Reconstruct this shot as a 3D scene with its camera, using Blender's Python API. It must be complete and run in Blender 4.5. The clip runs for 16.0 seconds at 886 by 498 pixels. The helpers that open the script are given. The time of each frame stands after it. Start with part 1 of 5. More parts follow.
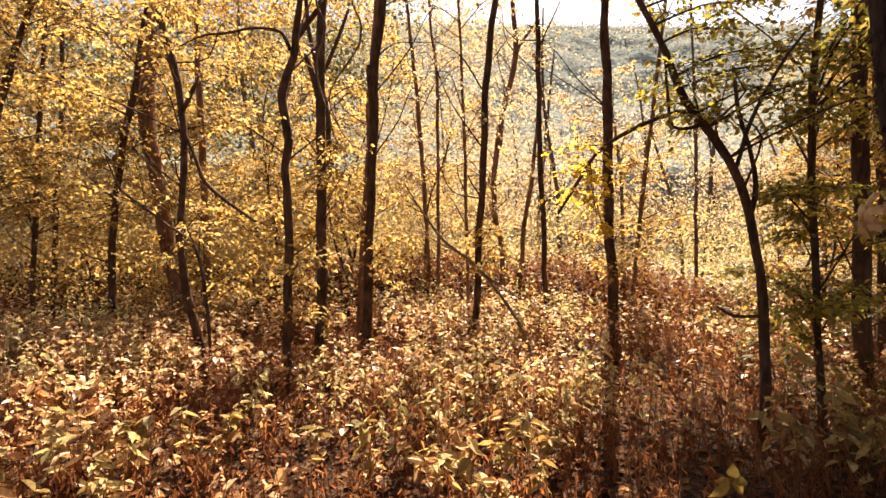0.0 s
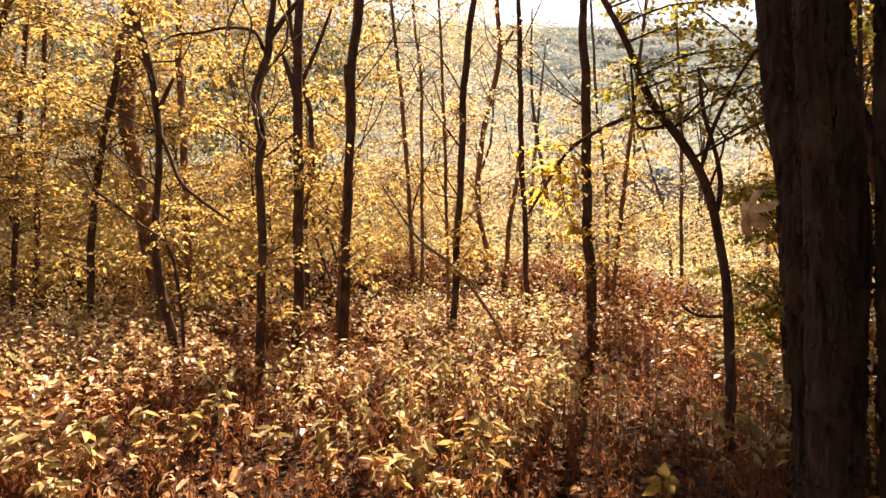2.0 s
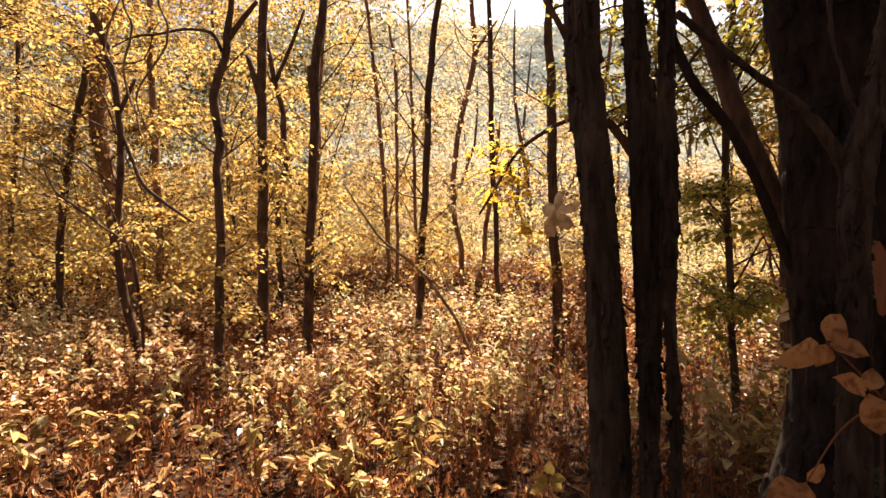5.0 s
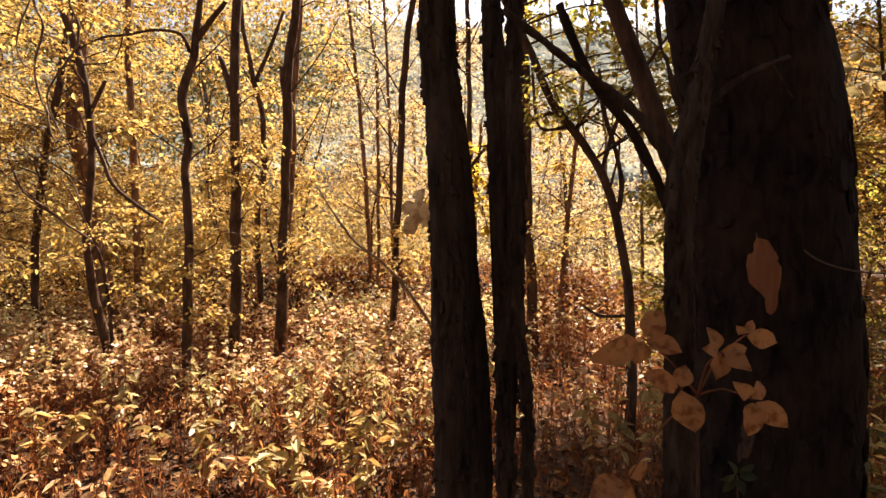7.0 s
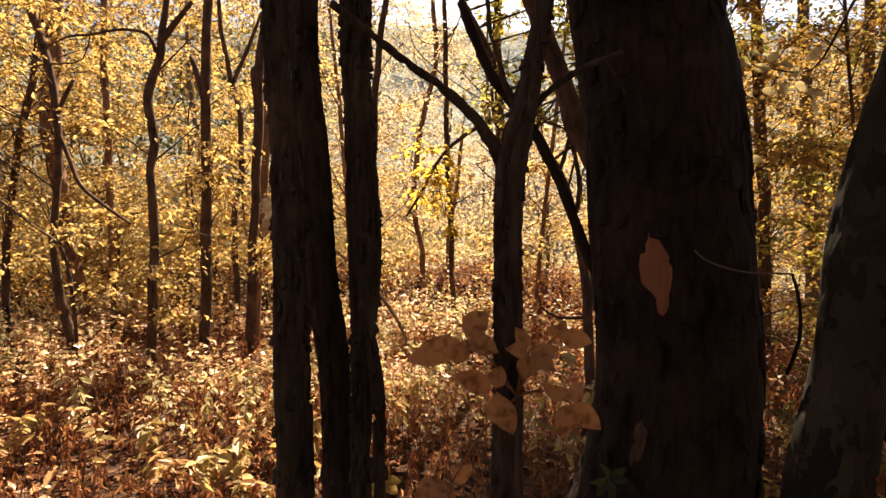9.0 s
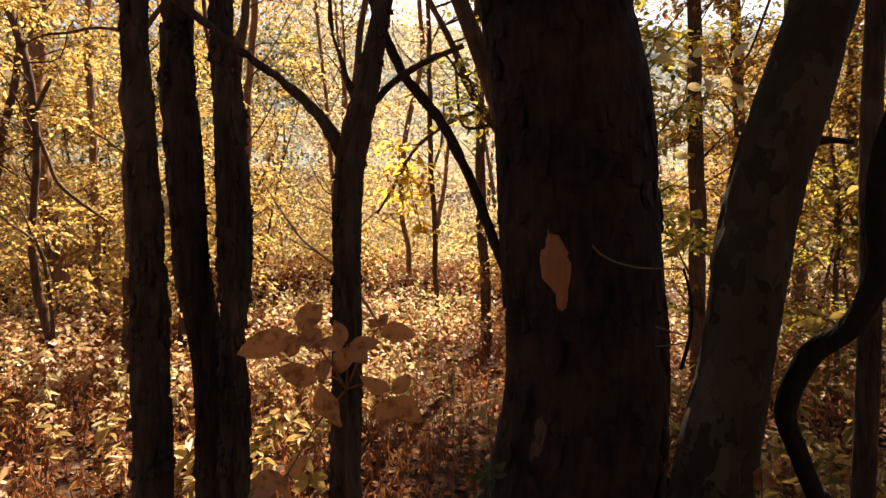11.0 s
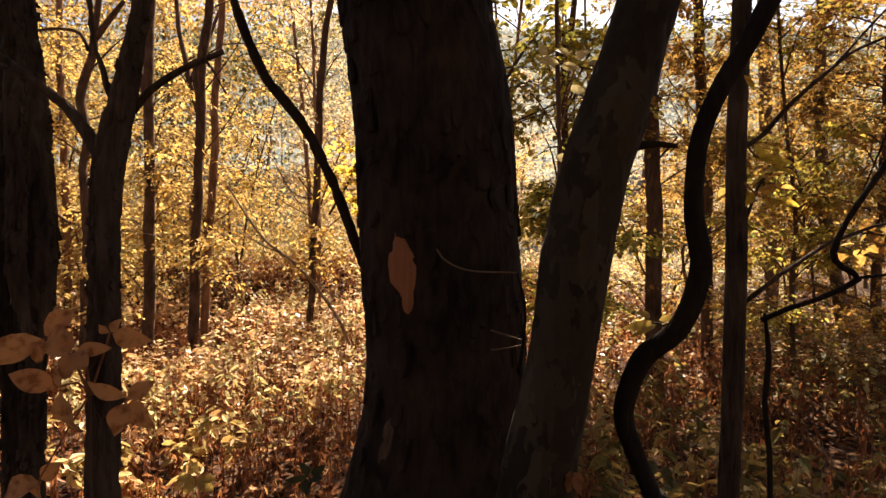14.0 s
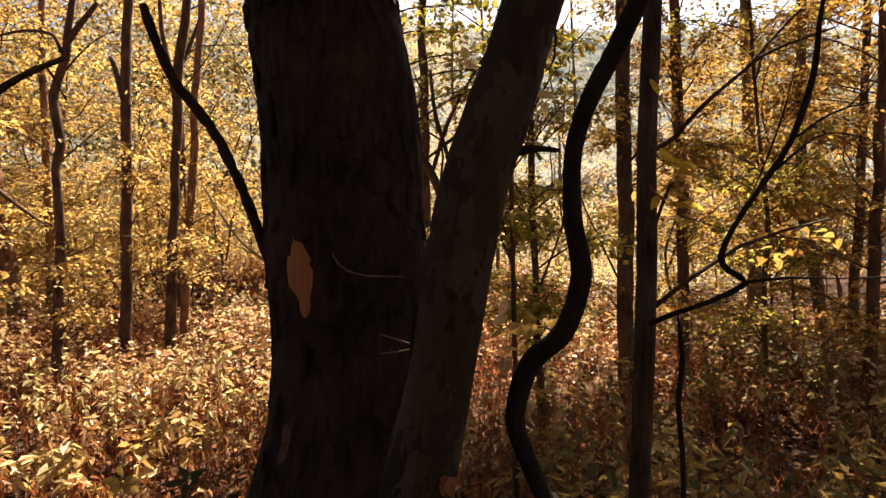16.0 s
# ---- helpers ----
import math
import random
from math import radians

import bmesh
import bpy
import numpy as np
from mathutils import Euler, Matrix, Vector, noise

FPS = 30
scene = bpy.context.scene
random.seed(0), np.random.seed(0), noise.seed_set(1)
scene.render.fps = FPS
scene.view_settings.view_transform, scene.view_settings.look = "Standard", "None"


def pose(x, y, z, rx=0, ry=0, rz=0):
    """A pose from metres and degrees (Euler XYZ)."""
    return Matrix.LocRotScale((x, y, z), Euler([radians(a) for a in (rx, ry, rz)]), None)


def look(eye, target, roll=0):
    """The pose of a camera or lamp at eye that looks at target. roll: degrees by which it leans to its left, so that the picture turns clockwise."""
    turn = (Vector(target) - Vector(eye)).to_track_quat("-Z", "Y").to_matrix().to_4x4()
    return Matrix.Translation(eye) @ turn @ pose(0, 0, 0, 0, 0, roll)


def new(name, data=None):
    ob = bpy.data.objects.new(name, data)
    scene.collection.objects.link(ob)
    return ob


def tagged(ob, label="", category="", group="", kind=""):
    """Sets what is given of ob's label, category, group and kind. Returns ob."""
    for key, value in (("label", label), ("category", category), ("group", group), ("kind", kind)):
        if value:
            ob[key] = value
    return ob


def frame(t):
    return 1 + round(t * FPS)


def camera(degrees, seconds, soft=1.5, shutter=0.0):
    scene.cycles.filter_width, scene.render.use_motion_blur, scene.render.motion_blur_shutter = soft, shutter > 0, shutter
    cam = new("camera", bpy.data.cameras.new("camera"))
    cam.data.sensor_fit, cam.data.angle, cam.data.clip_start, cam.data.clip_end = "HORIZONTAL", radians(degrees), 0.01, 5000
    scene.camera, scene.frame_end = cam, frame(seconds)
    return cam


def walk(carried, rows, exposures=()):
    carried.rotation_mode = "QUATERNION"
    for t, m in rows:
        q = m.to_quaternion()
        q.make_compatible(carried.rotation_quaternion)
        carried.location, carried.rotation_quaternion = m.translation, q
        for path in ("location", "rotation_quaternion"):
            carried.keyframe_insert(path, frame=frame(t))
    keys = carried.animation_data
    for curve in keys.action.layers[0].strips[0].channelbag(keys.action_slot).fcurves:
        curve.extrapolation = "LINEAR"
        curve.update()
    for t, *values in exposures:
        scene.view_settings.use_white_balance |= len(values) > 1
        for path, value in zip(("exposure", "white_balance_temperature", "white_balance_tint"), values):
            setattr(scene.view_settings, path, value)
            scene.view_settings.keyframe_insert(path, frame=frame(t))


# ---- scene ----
cam = camera(80.0, 16.0)
# seconds, x, y, z, tilt, roll, turn
PATH = [
    (0, 0.055, -0.000, 1.702, -0.00, -0.00, 0.47),
    (0.5, 0.115, 0.001, 1.705, -0.04, -0.02, 0.49),
    (1, 0.173, 0.002, 1.704, -0.06, -0.04, 0.54),
    (1.5, 0.238, 0.003, 1.700, 0.01, -0.04, 0.60),
    (2, 0.307, 0.003, 1.695, 0.07, -0.06, 0.29),
    (2.5, 0.374, 0.000, 1.700, 0.05, -0.04, 0.23),
    (3, 0.441, -0.001, 1.706, 0.10, -0.06, 0.24),
    (3.5, 0.504, -0.002, 1.707, 0.05, -0.00, 0.33),
    (6, 0.894, -0.020, 1.689, 0.18, 0.10, 0.18),
    (6.5, 0.967, -0.018, 1.691, 0.23, 0.08, 0.14),
    (7, 1.045, -0.012, 1.687, 0.26, 0.08, 0.14),
    (7.5, 1.120, -0.007, 1.682, 0.22, 0.07, 0.19),
    (8, 1.197, -0.002, 1.681, 0.27, 0.06, 0.16),
    (8.5, 1.273, 0.005, 1.681, 0.33, -0.01, 0.04),
    (9, 1.347, 0.008, 1.680, 0.48, -0.03, -0.20),
    (11.5, 1.706, 0.005, 1.671, 0.31, -0.03, 0.12),
    (12, 1.779, 0.008, 1.677, 0.33, -0.03, 0.11),
    (12.5, 1.847, 0.008, 1.681, 0.28, -0.02, -0.06),
    (13, 1.915, 0.007, 1.686, 0.28, -0.00, -0.03),
    (13.5, 1.988, 0.008, 1.686, 0.27, -0.01, -0.01),
    (14, 2.059, 0.003, 1.682, 0.29, 0.00, 0.04),
    (14.5, 2.129, 0.000, 1.682, 0.37, 0.03, 0.30),
    (15, 2.202, 0.001, 1.684, 0.33, 0.05, 0.28),
    (15.5, 2.274, 0.001, 1.690, 0.37, 0.00, 0.19),
    (16, 2.347, 0.001, 1.691, 0.36, -0.01, 0.12),
]
walk(cam, [(t, pose(x, y, z, 90 + tilt, roll, turn)) for t, x, y, z, tilt, roll, turn in PATH],
     exposures=[(0, 2.45, 6450, 8), (3.5, 2.45, 6450, 8), (7, 2.49, 6450, 8), (16, 2.49, 6450, 8)])

# ---- light: low autumn sun ahead, a clear sky ----
SUN_ELEVATION, SUN_AZIMUTH = 54.0, 16.0
sun_way = Vector((math.sin(radians(SUN_AZIMUTH)) * math.cos(radians(SUN_ELEVATION)),
                  math.cos(radians(SUN_AZIMUTH)) * math.cos(radians(SUN_ELEVATION)), math.sin(radians(SUN_ELEVATION))))
sun_data = bpy.data.lights.new("sun", "SUN")
sun_data.energy, sun_data.angle, sun_data.color = 5.0, radians(0.6), (1.0, 0.88, 0.72)
sun = new("sun", sun_data)
sun.matrix_world = look(sun_way * 50, (0, 0, 0))
world = bpy.data.worlds.new("sky")
scene.world = world
world.use_nodes = True
wn = world.node_tree.nodes
sky = wn.new("ShaderNodeTexSky")
sky.sky_type, sky.sun_disc = "NISHITA", False
sky.sun_elevation, sky.sun_rotation = radians(SUN_ELEVATION), radians(SUN_AZIMUTH)
sky.dust_density = 4.0
world.node_tree.links.new(sky.outputs[0], wn["Background"].inputs[0])
wn["Background"].inputs[1].default_value = 0.036


# ---- materials ----
def nodes_of(name):
    m = bpy.data.materials.new(name)
    m.use_nodes = True
    return m, m.node_tree.nodes, m.node_tree.links


def ramp(nodes, links, fac, stops):
    r = nodes.new("ShaderNodeValToRGB")
    while len(r.color_ramp.elements) < len(stops):
        r.color_ramp.elements.new(0.5)
    for e, (p, c) in zip(r.color_ramp.elements, stops):
        e.position, e.color = p, (*c, 1)
    links.new(fac, r.inputs[0])
    return r.outputs[0]


def leaf_material(name, colours, through_light=0.5, rough=0.55, spots=0.5, gloss=0.18):
    """Thin leaves: every leaf its own tint, with blotches, and light coming through."""
    m, n, l = nodes_of(name)
    geo = n.new("ShaderNodeNewGeometry")
    step = 1.0 / (len(colours) - 1)
    base = ramp(n, l, geo.outputs["Random Per Island"], [(i * step, c) for i, c in enumerate(colours)])
    tc = n.new("ShaderNodeTexCoord")
    noi = n.new("ShaderNodeTexNoise")
    noi.inputs["Scale"].default_value, noi.inputs["Detail"].default_value = 60, 3
    l.new(tc.outputs["Object"], noi.inputs["Vector"])
    spot = ramp(n, l, noi.outputs["Fac"], [(0.36, (0.45, 0.32, 0.22)), (0.52, (1, 1, 1)), (0.8, (1.12, 1.08, 1.0))])
    mix = n.new("ShaderNodeMix")
    mix.data_type, mix.blend_type = "RGBA", "MULTIPLY"
    mix.inputs["Factor"].default_value = spots
    l.new(base, mix.inputs["A"])
    l.new(spot, mix.inputs["B"])
    p = n["Principled BSDF"]
    p.inputs["Roughness"].default_value = rough
    p.inputs["Specular IOR Level"].default_value = gloss
    l.new(mix.outputs["Result"], p.inputs["Base Color"])
    tr = n.new("ShaderNodeBsdfTranslucent")
    warm = n.new("ShaderNodeMix")
    warm.data_type, warm.blend_type = "RGBA", "MULTIPLY"
    warm.inputs["Factor"].default_value = 1.0
    warm.inputs["B"].default_value = (1.0, 0.94, 0.80, 1)
    l.new(mix.outputs["Result"], warm.inputs["A"])
    l.new(warm.outputs["Result"], tr.inputs["Color"])
    sh = n.new("ShaderNodeMixShader")
    sh.inputs[0].default_value = through_light
    l.new(p.outputs[0], sh.inputs[1])
    l.new(tr.outputs[0], sh.inputs[2])
    l.new(sh.outputs[0], n["Material Output"].inputs["Surface"])
    return m


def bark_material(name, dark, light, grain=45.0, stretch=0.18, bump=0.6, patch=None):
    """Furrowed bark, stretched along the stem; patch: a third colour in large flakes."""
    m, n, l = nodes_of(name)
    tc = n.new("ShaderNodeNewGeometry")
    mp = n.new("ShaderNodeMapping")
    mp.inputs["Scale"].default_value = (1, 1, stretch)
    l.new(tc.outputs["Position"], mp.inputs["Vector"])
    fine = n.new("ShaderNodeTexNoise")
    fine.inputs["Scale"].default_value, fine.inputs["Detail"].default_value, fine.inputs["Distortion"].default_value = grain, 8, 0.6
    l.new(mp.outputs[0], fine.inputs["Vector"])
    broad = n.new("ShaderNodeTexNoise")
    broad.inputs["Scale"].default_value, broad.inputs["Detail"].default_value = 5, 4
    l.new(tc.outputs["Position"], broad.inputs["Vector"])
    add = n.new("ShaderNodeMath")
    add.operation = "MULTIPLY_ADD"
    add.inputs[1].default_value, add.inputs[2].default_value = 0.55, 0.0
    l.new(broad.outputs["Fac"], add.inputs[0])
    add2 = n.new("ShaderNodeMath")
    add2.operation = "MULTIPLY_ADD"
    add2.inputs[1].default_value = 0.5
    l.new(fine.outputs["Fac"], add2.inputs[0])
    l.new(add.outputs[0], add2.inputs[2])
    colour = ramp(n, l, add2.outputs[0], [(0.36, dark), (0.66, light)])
    p = n["Principled BSDF"]
    if patch:
        flake = n.new("ShaderNodeTexVoronoi")
        flake.inputs["Scale"].default_value = 19
        mp2 = n.new("ShaderNodeMapping")
        mp2.inputs["Scale"].default_value = (1, 1, 0.55)
        l.new(tc.outputs["Position"], mp2.inputs["Vector"])
        warp = n.new("ShaderNodeMix")
        warp.data_type, warp.blend_type = "RGBA", "ADD"
        warp.inputs["Factor"].default_value = 0.12
        l.new(mp2.outputs[0], warp.inputs["A"])
        l.new(fine.outputs["Color"], warp.inputs["B"])
        l.new(warp.outputs["Result"], flake.inputs["Vector"])
        sep = n.new("ShaderNodeSeparateColor")
        l.new(flake.outputs["Color"], sep.inputs[0])
        pc = ramp(n, l, sep.outputs[0], [(0.0, patch[0]), (0.45, patch[1]), (0.75, patch[2]), (1.0, patch[3])])
        mx = n.new("ShaderNodeMix")
        mx.data_type, mx.blend_type = "RGBA", "MULTIPLY"
        mx.inputs["Factor"].default_value = 0.5
        l.new(pc, mx.inputs["A"])
        l.new(colour, mx.inputs["B"])
        colour = mx.outputs["Result"]
    l.new(colour, p.inputs["Base Color"])
    p.inputs["Roughness"].default_value = 0.9
    p.inputs["Specular IOR Level"].default_value = 0.06
    b = n.new("ShaderNodeBump")
    b.inputs["Strength"].default_value, b.inputs["Distance"].default_value = bump, 0.012
    l.new(fine.outputs["Fac"], b.inputs["Height"])
    l.new(b.outputs[0], p.inputs["Normal"])
    return m


YELLOW = leaf_material("yellow_leaf", [(0.259, 0.143, 0.0506), (0.501, 0.329, 0.101), (0.61, 0.447, 0.184), (0.401, 0.312, 0.12), (0.551, 0.364, 0.101), (0.577, 0.337, 0.0825)], 0.62)
GOLD = leaf_material("gold_leaf", [(0.225, 0.12, 0.038), (0.405, 0.247, 0.068), (0.48, 0.33, 0.105), (0.3, 0.225, 0.075)], 0.62)
OCHRE = leaf_material("ochre_leaf", [(0.203, 0.0949, 0.0253), (0.406, 0.228, 0.0605), (0.265, 0.205, 0.0605), (0.468, 0.276, 0.0682), (0.359, 0.228, 0.0682)], 0.62)
OLIVE = leaf_material("olive_leaf", [(0.153, 0.17, 0.043), (0.34, 0.306, 0.068), (0.527, 0.391, 0.076), (0.238, 0.23, 0.051), (0.493, 0.357, 0.068)], 0.66)
WOODS = leaf_material("far_gold_leaf", [(0.23, 0.158, 0.072), (0.346, 0.259, 0.122), (0.295, 0.238, 0.122), (0.374, 0.274, 0.115), (0.23, 0.202, 0.108)], 0.6)
ROSE = leaf_material("rusty_leaf", [(0.39, 0.257, 0.148), (0.499, 0.367, 0.218), (0.452, 0.374, 0.211), (0.359, 0.25, 0.148)], 0.58)
TAN = leaf_material("tan_leaf", [(0.32, 0.131, 0.0528), (0.68, 0.424, 0.209), (0.8, 0.586, 0.363), (0.56, 0.303, 0.127), (0.42, 0.263, 0.11), (0.72, 0.434, 0.198)], 0.5, 0.4, gloss=0.4)
DRY = leaf_material("dry_leaf", [(0.085, 0.026, 0.013), (0.24, 0.082, 0.034), (0.36, 0.155, 0.062), (0.15, 0.05, 0.022), (0.44, 0.22, 0.09)], 0.55)
# Dry leaf tints darkened: the shade on the litter is put into its colour.
SHADED_LITTER = leaf_material("shaded_litter_leaf", [(0.045, 0.016, 0.009), (0.12, 0.042, 0.018), (0.19, 0.075, 0.028), (0.07, 0.026, 0.012), (0.30, 0.15, 0.06)], 0.2, 0.85, gloss=0.04)
# Green leaf with shade put into its very dark colour.
SHADE_GREEN = leaf_material("shaded_green_leaf", [(0.03, 0.036, 0.018), (0.05, 0.055, 0.025), (0.035, 0.045, 0.02)], 0.4)
PALE = leaf_material("pale_yellow_leaf", [(0.356, 0.28, 0.109), (0.535, 0.43, 0.196), (0.634, 0.51, 0.273), (0.297, 0.26, 0.109), (0.535, 0.38, 0.164)], 0.55, 0.45, gloss=0.22)
LEMON = leaf_material("lemon_leaf", [(0.46, 0.30, 0.035), (0.62, 0.44, 0.07), (0.54, 0.39, 0.06), (0.58, 0.36, 0.045)], 0.8)
GREEN = leaf_material("green_leaf", [(0.075, 0.07, 0.026), (0.15, 0.125, 0.038), (0.36, 0.24, 0.07), (0.10, 0.085, 0.03), (0.42, 0.27, 0.08)], 0.5)
HANGING = leaf_material("withered_leaf", [(0.36, 0.17, 0.072), (0.45, 0.225, 0.10), (0.40, 0.19, 0.08)], 0.58, spots=0.8)
PAPER = leaf_material("bleached_leaf", [(0.48, 0.36, 0.23), (0.53, 0.40, 0.26)], 0.72, spots=0.7)
# Brown scrub leaf; its dark tints also carry the shade along the bank.
SHADED_SCRUB = leaf_material("shaded_scrub_leaf", [(0.075, 0.027, 0.015), (0.21, 0.075, 0.03), (0.33, 0.15, 0.053), (0.135, 0.053, 0.022), (0.45, 0.255, 0.09)], 0.4)
BROAD = leaf_material("wilting_leaf", [(0.237, 0.165, 0.0616), (0.45, 0.328, 0.123), (0.625, 0.455, 0.193), (0.213, 0.165, 0.0616), (0.45, 0.266, 0.0968)], 0.42, 0.5, gloss=0.2)
OLIVE_WOODS = leaf_material("far_olive_leaf", [(0.045, 0.062, 0.04), (0.085, 0.10, 0.055), (0.19, 0.155, 0.055), (0.06, 0.078, 0.05), (0.26, 0.19, 0.065)], 0.4)
# Haze is mixed into these two leaf colours: pale, greyed, low in contrast.
GREY_CROWN = leaf_material("haze_tinted_grey_green_leaf", [(0.175, 0.187, 0.178), (0.25, 0.255, 0.24), (0.214, 0.222, 0.214), (0.29, 0.285, 0.25)], 0.5, spots=0.1)
TAN_CROWN = leaf_material("haze_tinted_tan_leaf", [(0.264, 0.238, 0.191), (0.343, 0.304, 0.238), (0.304, 0.271, 0.218), (0.383, 0.317, 0.238)], 0.55, spots=0.1)
BARK = bark_material("dark_bark", (0.026, 0.016, 0.011), (0.13, 0.074, 0.047))
BROWN = bark_material("brown_bark", (0.08, 0.038, 0.022), (0.27, 0.145, 0.085))
GREY = bark_material("grey_bark", (0.06, 0.045, 0.035), (0.18, 0.13, 0.10), 30, 0.25)
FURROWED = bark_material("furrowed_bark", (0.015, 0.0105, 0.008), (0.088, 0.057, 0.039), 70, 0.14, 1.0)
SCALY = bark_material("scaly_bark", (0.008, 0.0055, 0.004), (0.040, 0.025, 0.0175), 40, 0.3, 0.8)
MOTTLED = bark_material("mottled_bark", (0.43, 0.375, 0.31), (0.98, 0.91, 0.82), 30, 0.4, 0.35,
                        [(0.020, 0.014, 0.010), (0.032, 0.024, 0.016), (0.044, 0.032, 0.021), (0.066, 0.049, 0.032)])
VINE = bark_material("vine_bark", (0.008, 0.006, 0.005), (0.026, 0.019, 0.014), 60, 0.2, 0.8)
WOOD = bark_material("bare_wood", (0.19, 0.07, 0.03), (0.30, 0.13, 0.06), 50, 0.12, 0.3)
TWIG = bark_material("twig_bark", (0.10, 0.06, 0.035), (0.26, 0.17, 0.10), 60, 0.2, 0.2)
PALE_TWIG = bark_material("pale_twig", (0.08, 0.048, 0.028), (0.15, 0.095, 0.06), 60, 0.2, 0.2)
STALK = bark_material("dead_stalk", (0.13, 0.05, 0.025), (0.30, 0.13, 0.06), 40, 0.1, 0.2)


def soil_material():
    m, n, l = nodes_of("leaf_litter_soil")
    tc = n.new("ShaderNodeTexCoord")
    a = n.new("ShaderNodeTexVoronoi")
    a.inputs["Scale"].default_value = 22
    b = n.new("ShaderNodeTexNoise")
    b.inputs["Scale"].default_value, b.inputs["Detail"].default_value = 1.3, 6
    for k in (a, b):
        l.new(tc.outputs["Object"], k.inputs["Vector"])
    sep = n.new("ShaderNodeSeparateColor")
    l.new(a.outputs["Color"], sep.inputs[0])
    c1 = ramp(n, l, sep.outputs[0], [(0.0, (0.025, 0.013, 0.009)), (0.5, (0.07, 0.034, 0.018)), (0.8, (0.14, 0.075, 0.035)), (1.0, (0.045, 0.024, 0.014))])
    c2 = ramp(n, l, b.outputs["Fac"], [(0.35, (0.6, 0.55, 0.5)), (0.65, (1, 1, 1))])
    mx = n.new("ShaderNodeMix")
    mx.data_type, mx.blend_type = "RGBA", "MULTIPLY"
    mx.inputs["Factor"].default_value = 1
    l.new(c1, mx.inputs["A"])
    l.new(c2, mx.inputs["B"])
    p = n["Principled BSDF"]
    l.new(mx.outputs["Result"], p.inputs["Base Color"])
    p.inputs["Roughness"].default_value = 0.95
    p.inputs["Specular IOR Level"].default_value = 0.1
    bu = n.new("ShaderNodeBump")
    bu.inputs["Strength"].default_value, bu.inputs["Distance"].default_value = 0.7, 0.03
    l.new(a.outputs["Distance"], bu.inputs["Height"])
    l.new(bu.outputs[0], p.inputs["Normal"])
    return m


SOIL = soil_material()


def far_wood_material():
    """A wooded slope in autumn: close grey-green and tan crown tints, with haze painted in."""
    m, n, l = nodes_of("haze_tinted_wood")
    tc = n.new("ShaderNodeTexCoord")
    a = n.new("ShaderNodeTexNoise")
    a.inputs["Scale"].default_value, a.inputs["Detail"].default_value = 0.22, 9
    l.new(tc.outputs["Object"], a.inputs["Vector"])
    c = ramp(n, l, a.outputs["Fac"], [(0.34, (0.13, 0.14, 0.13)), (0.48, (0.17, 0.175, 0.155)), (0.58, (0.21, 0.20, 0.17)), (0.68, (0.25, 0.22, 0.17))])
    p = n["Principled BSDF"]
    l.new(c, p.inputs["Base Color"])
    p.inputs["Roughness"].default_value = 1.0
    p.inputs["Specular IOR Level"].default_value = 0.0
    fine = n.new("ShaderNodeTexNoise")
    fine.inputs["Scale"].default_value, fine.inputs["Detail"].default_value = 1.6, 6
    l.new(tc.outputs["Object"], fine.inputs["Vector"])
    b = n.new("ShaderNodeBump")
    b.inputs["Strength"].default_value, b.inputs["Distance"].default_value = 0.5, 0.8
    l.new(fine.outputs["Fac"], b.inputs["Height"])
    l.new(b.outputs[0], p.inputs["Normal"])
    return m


HAZE_WOOD = far_wood_material()


# ---- mesh helpers ----
def land(x, y):
    """Height of the ground: almost level, then a low bank and a meadow behind it."""
    x, y = np.asarray(x, float), np.asarray(y, float)
    level = np.interp(y, [-60, 0, 3, 5.5, 7, 30], [-0.1, 0.0, 0.12, 0.27, 0.38, 0.9])
    s = np.clip((y - 8.2) / 2.0, 0, 1)
    side = np.clip((6.5 - x) / 4, 0.25, 1)
    bank = (s * s * (3 - 2 * s)) * 0.80 * side
    h = np.clip((y - 36) / 85, 0, 1)
    far = h * h * (3 - 2 * h) * 40.0
    return level + bank + far + 0.035 * np.sin(x * 1.7 + y * 0.6) * np.sin(y * 1.3 - x * 0.4)


def mesh_from(name, verts, faces, size, smooth=False):
    """A mesh from arrays; every face has the same number of corners."""
    me = bpy.data.meshes.new(name)
    faces = np.asarray(faces, np.int32).reshape(-1, size)
    me.vertices.add(len(verts))
    me.vertices.foreach_set("co", np.asarray(verts, np.float32).ravel())
    me.loops.add(faces.size)
    me.loops.foreach_set("vertex_index", faces.ravel())
    me.polygons.add(len(faces))
    me.polygons.foreach_set("loop_start", np.arange(0, faces.size, size, dtype=np.int32))
    me.polygons.foreach_set("use_smooth", np.full(len(faces), smooth))
    me.update(calc_edges=True)
    return me


def piece(name, verts, faces, material, parent=None, label="", origin=(0, 0, 0), size=4, smooth=False):
    me = mesh_from(name, np.asarray(verts) - np.asarray(origin), faces, size, smooth)
    me.materials.append(material)
    ob = new(name, me)
    if parent:
        ob.parent = parent
    else:
        ob.location = origin
    if label:
        tagged(ob, label)
    return ob


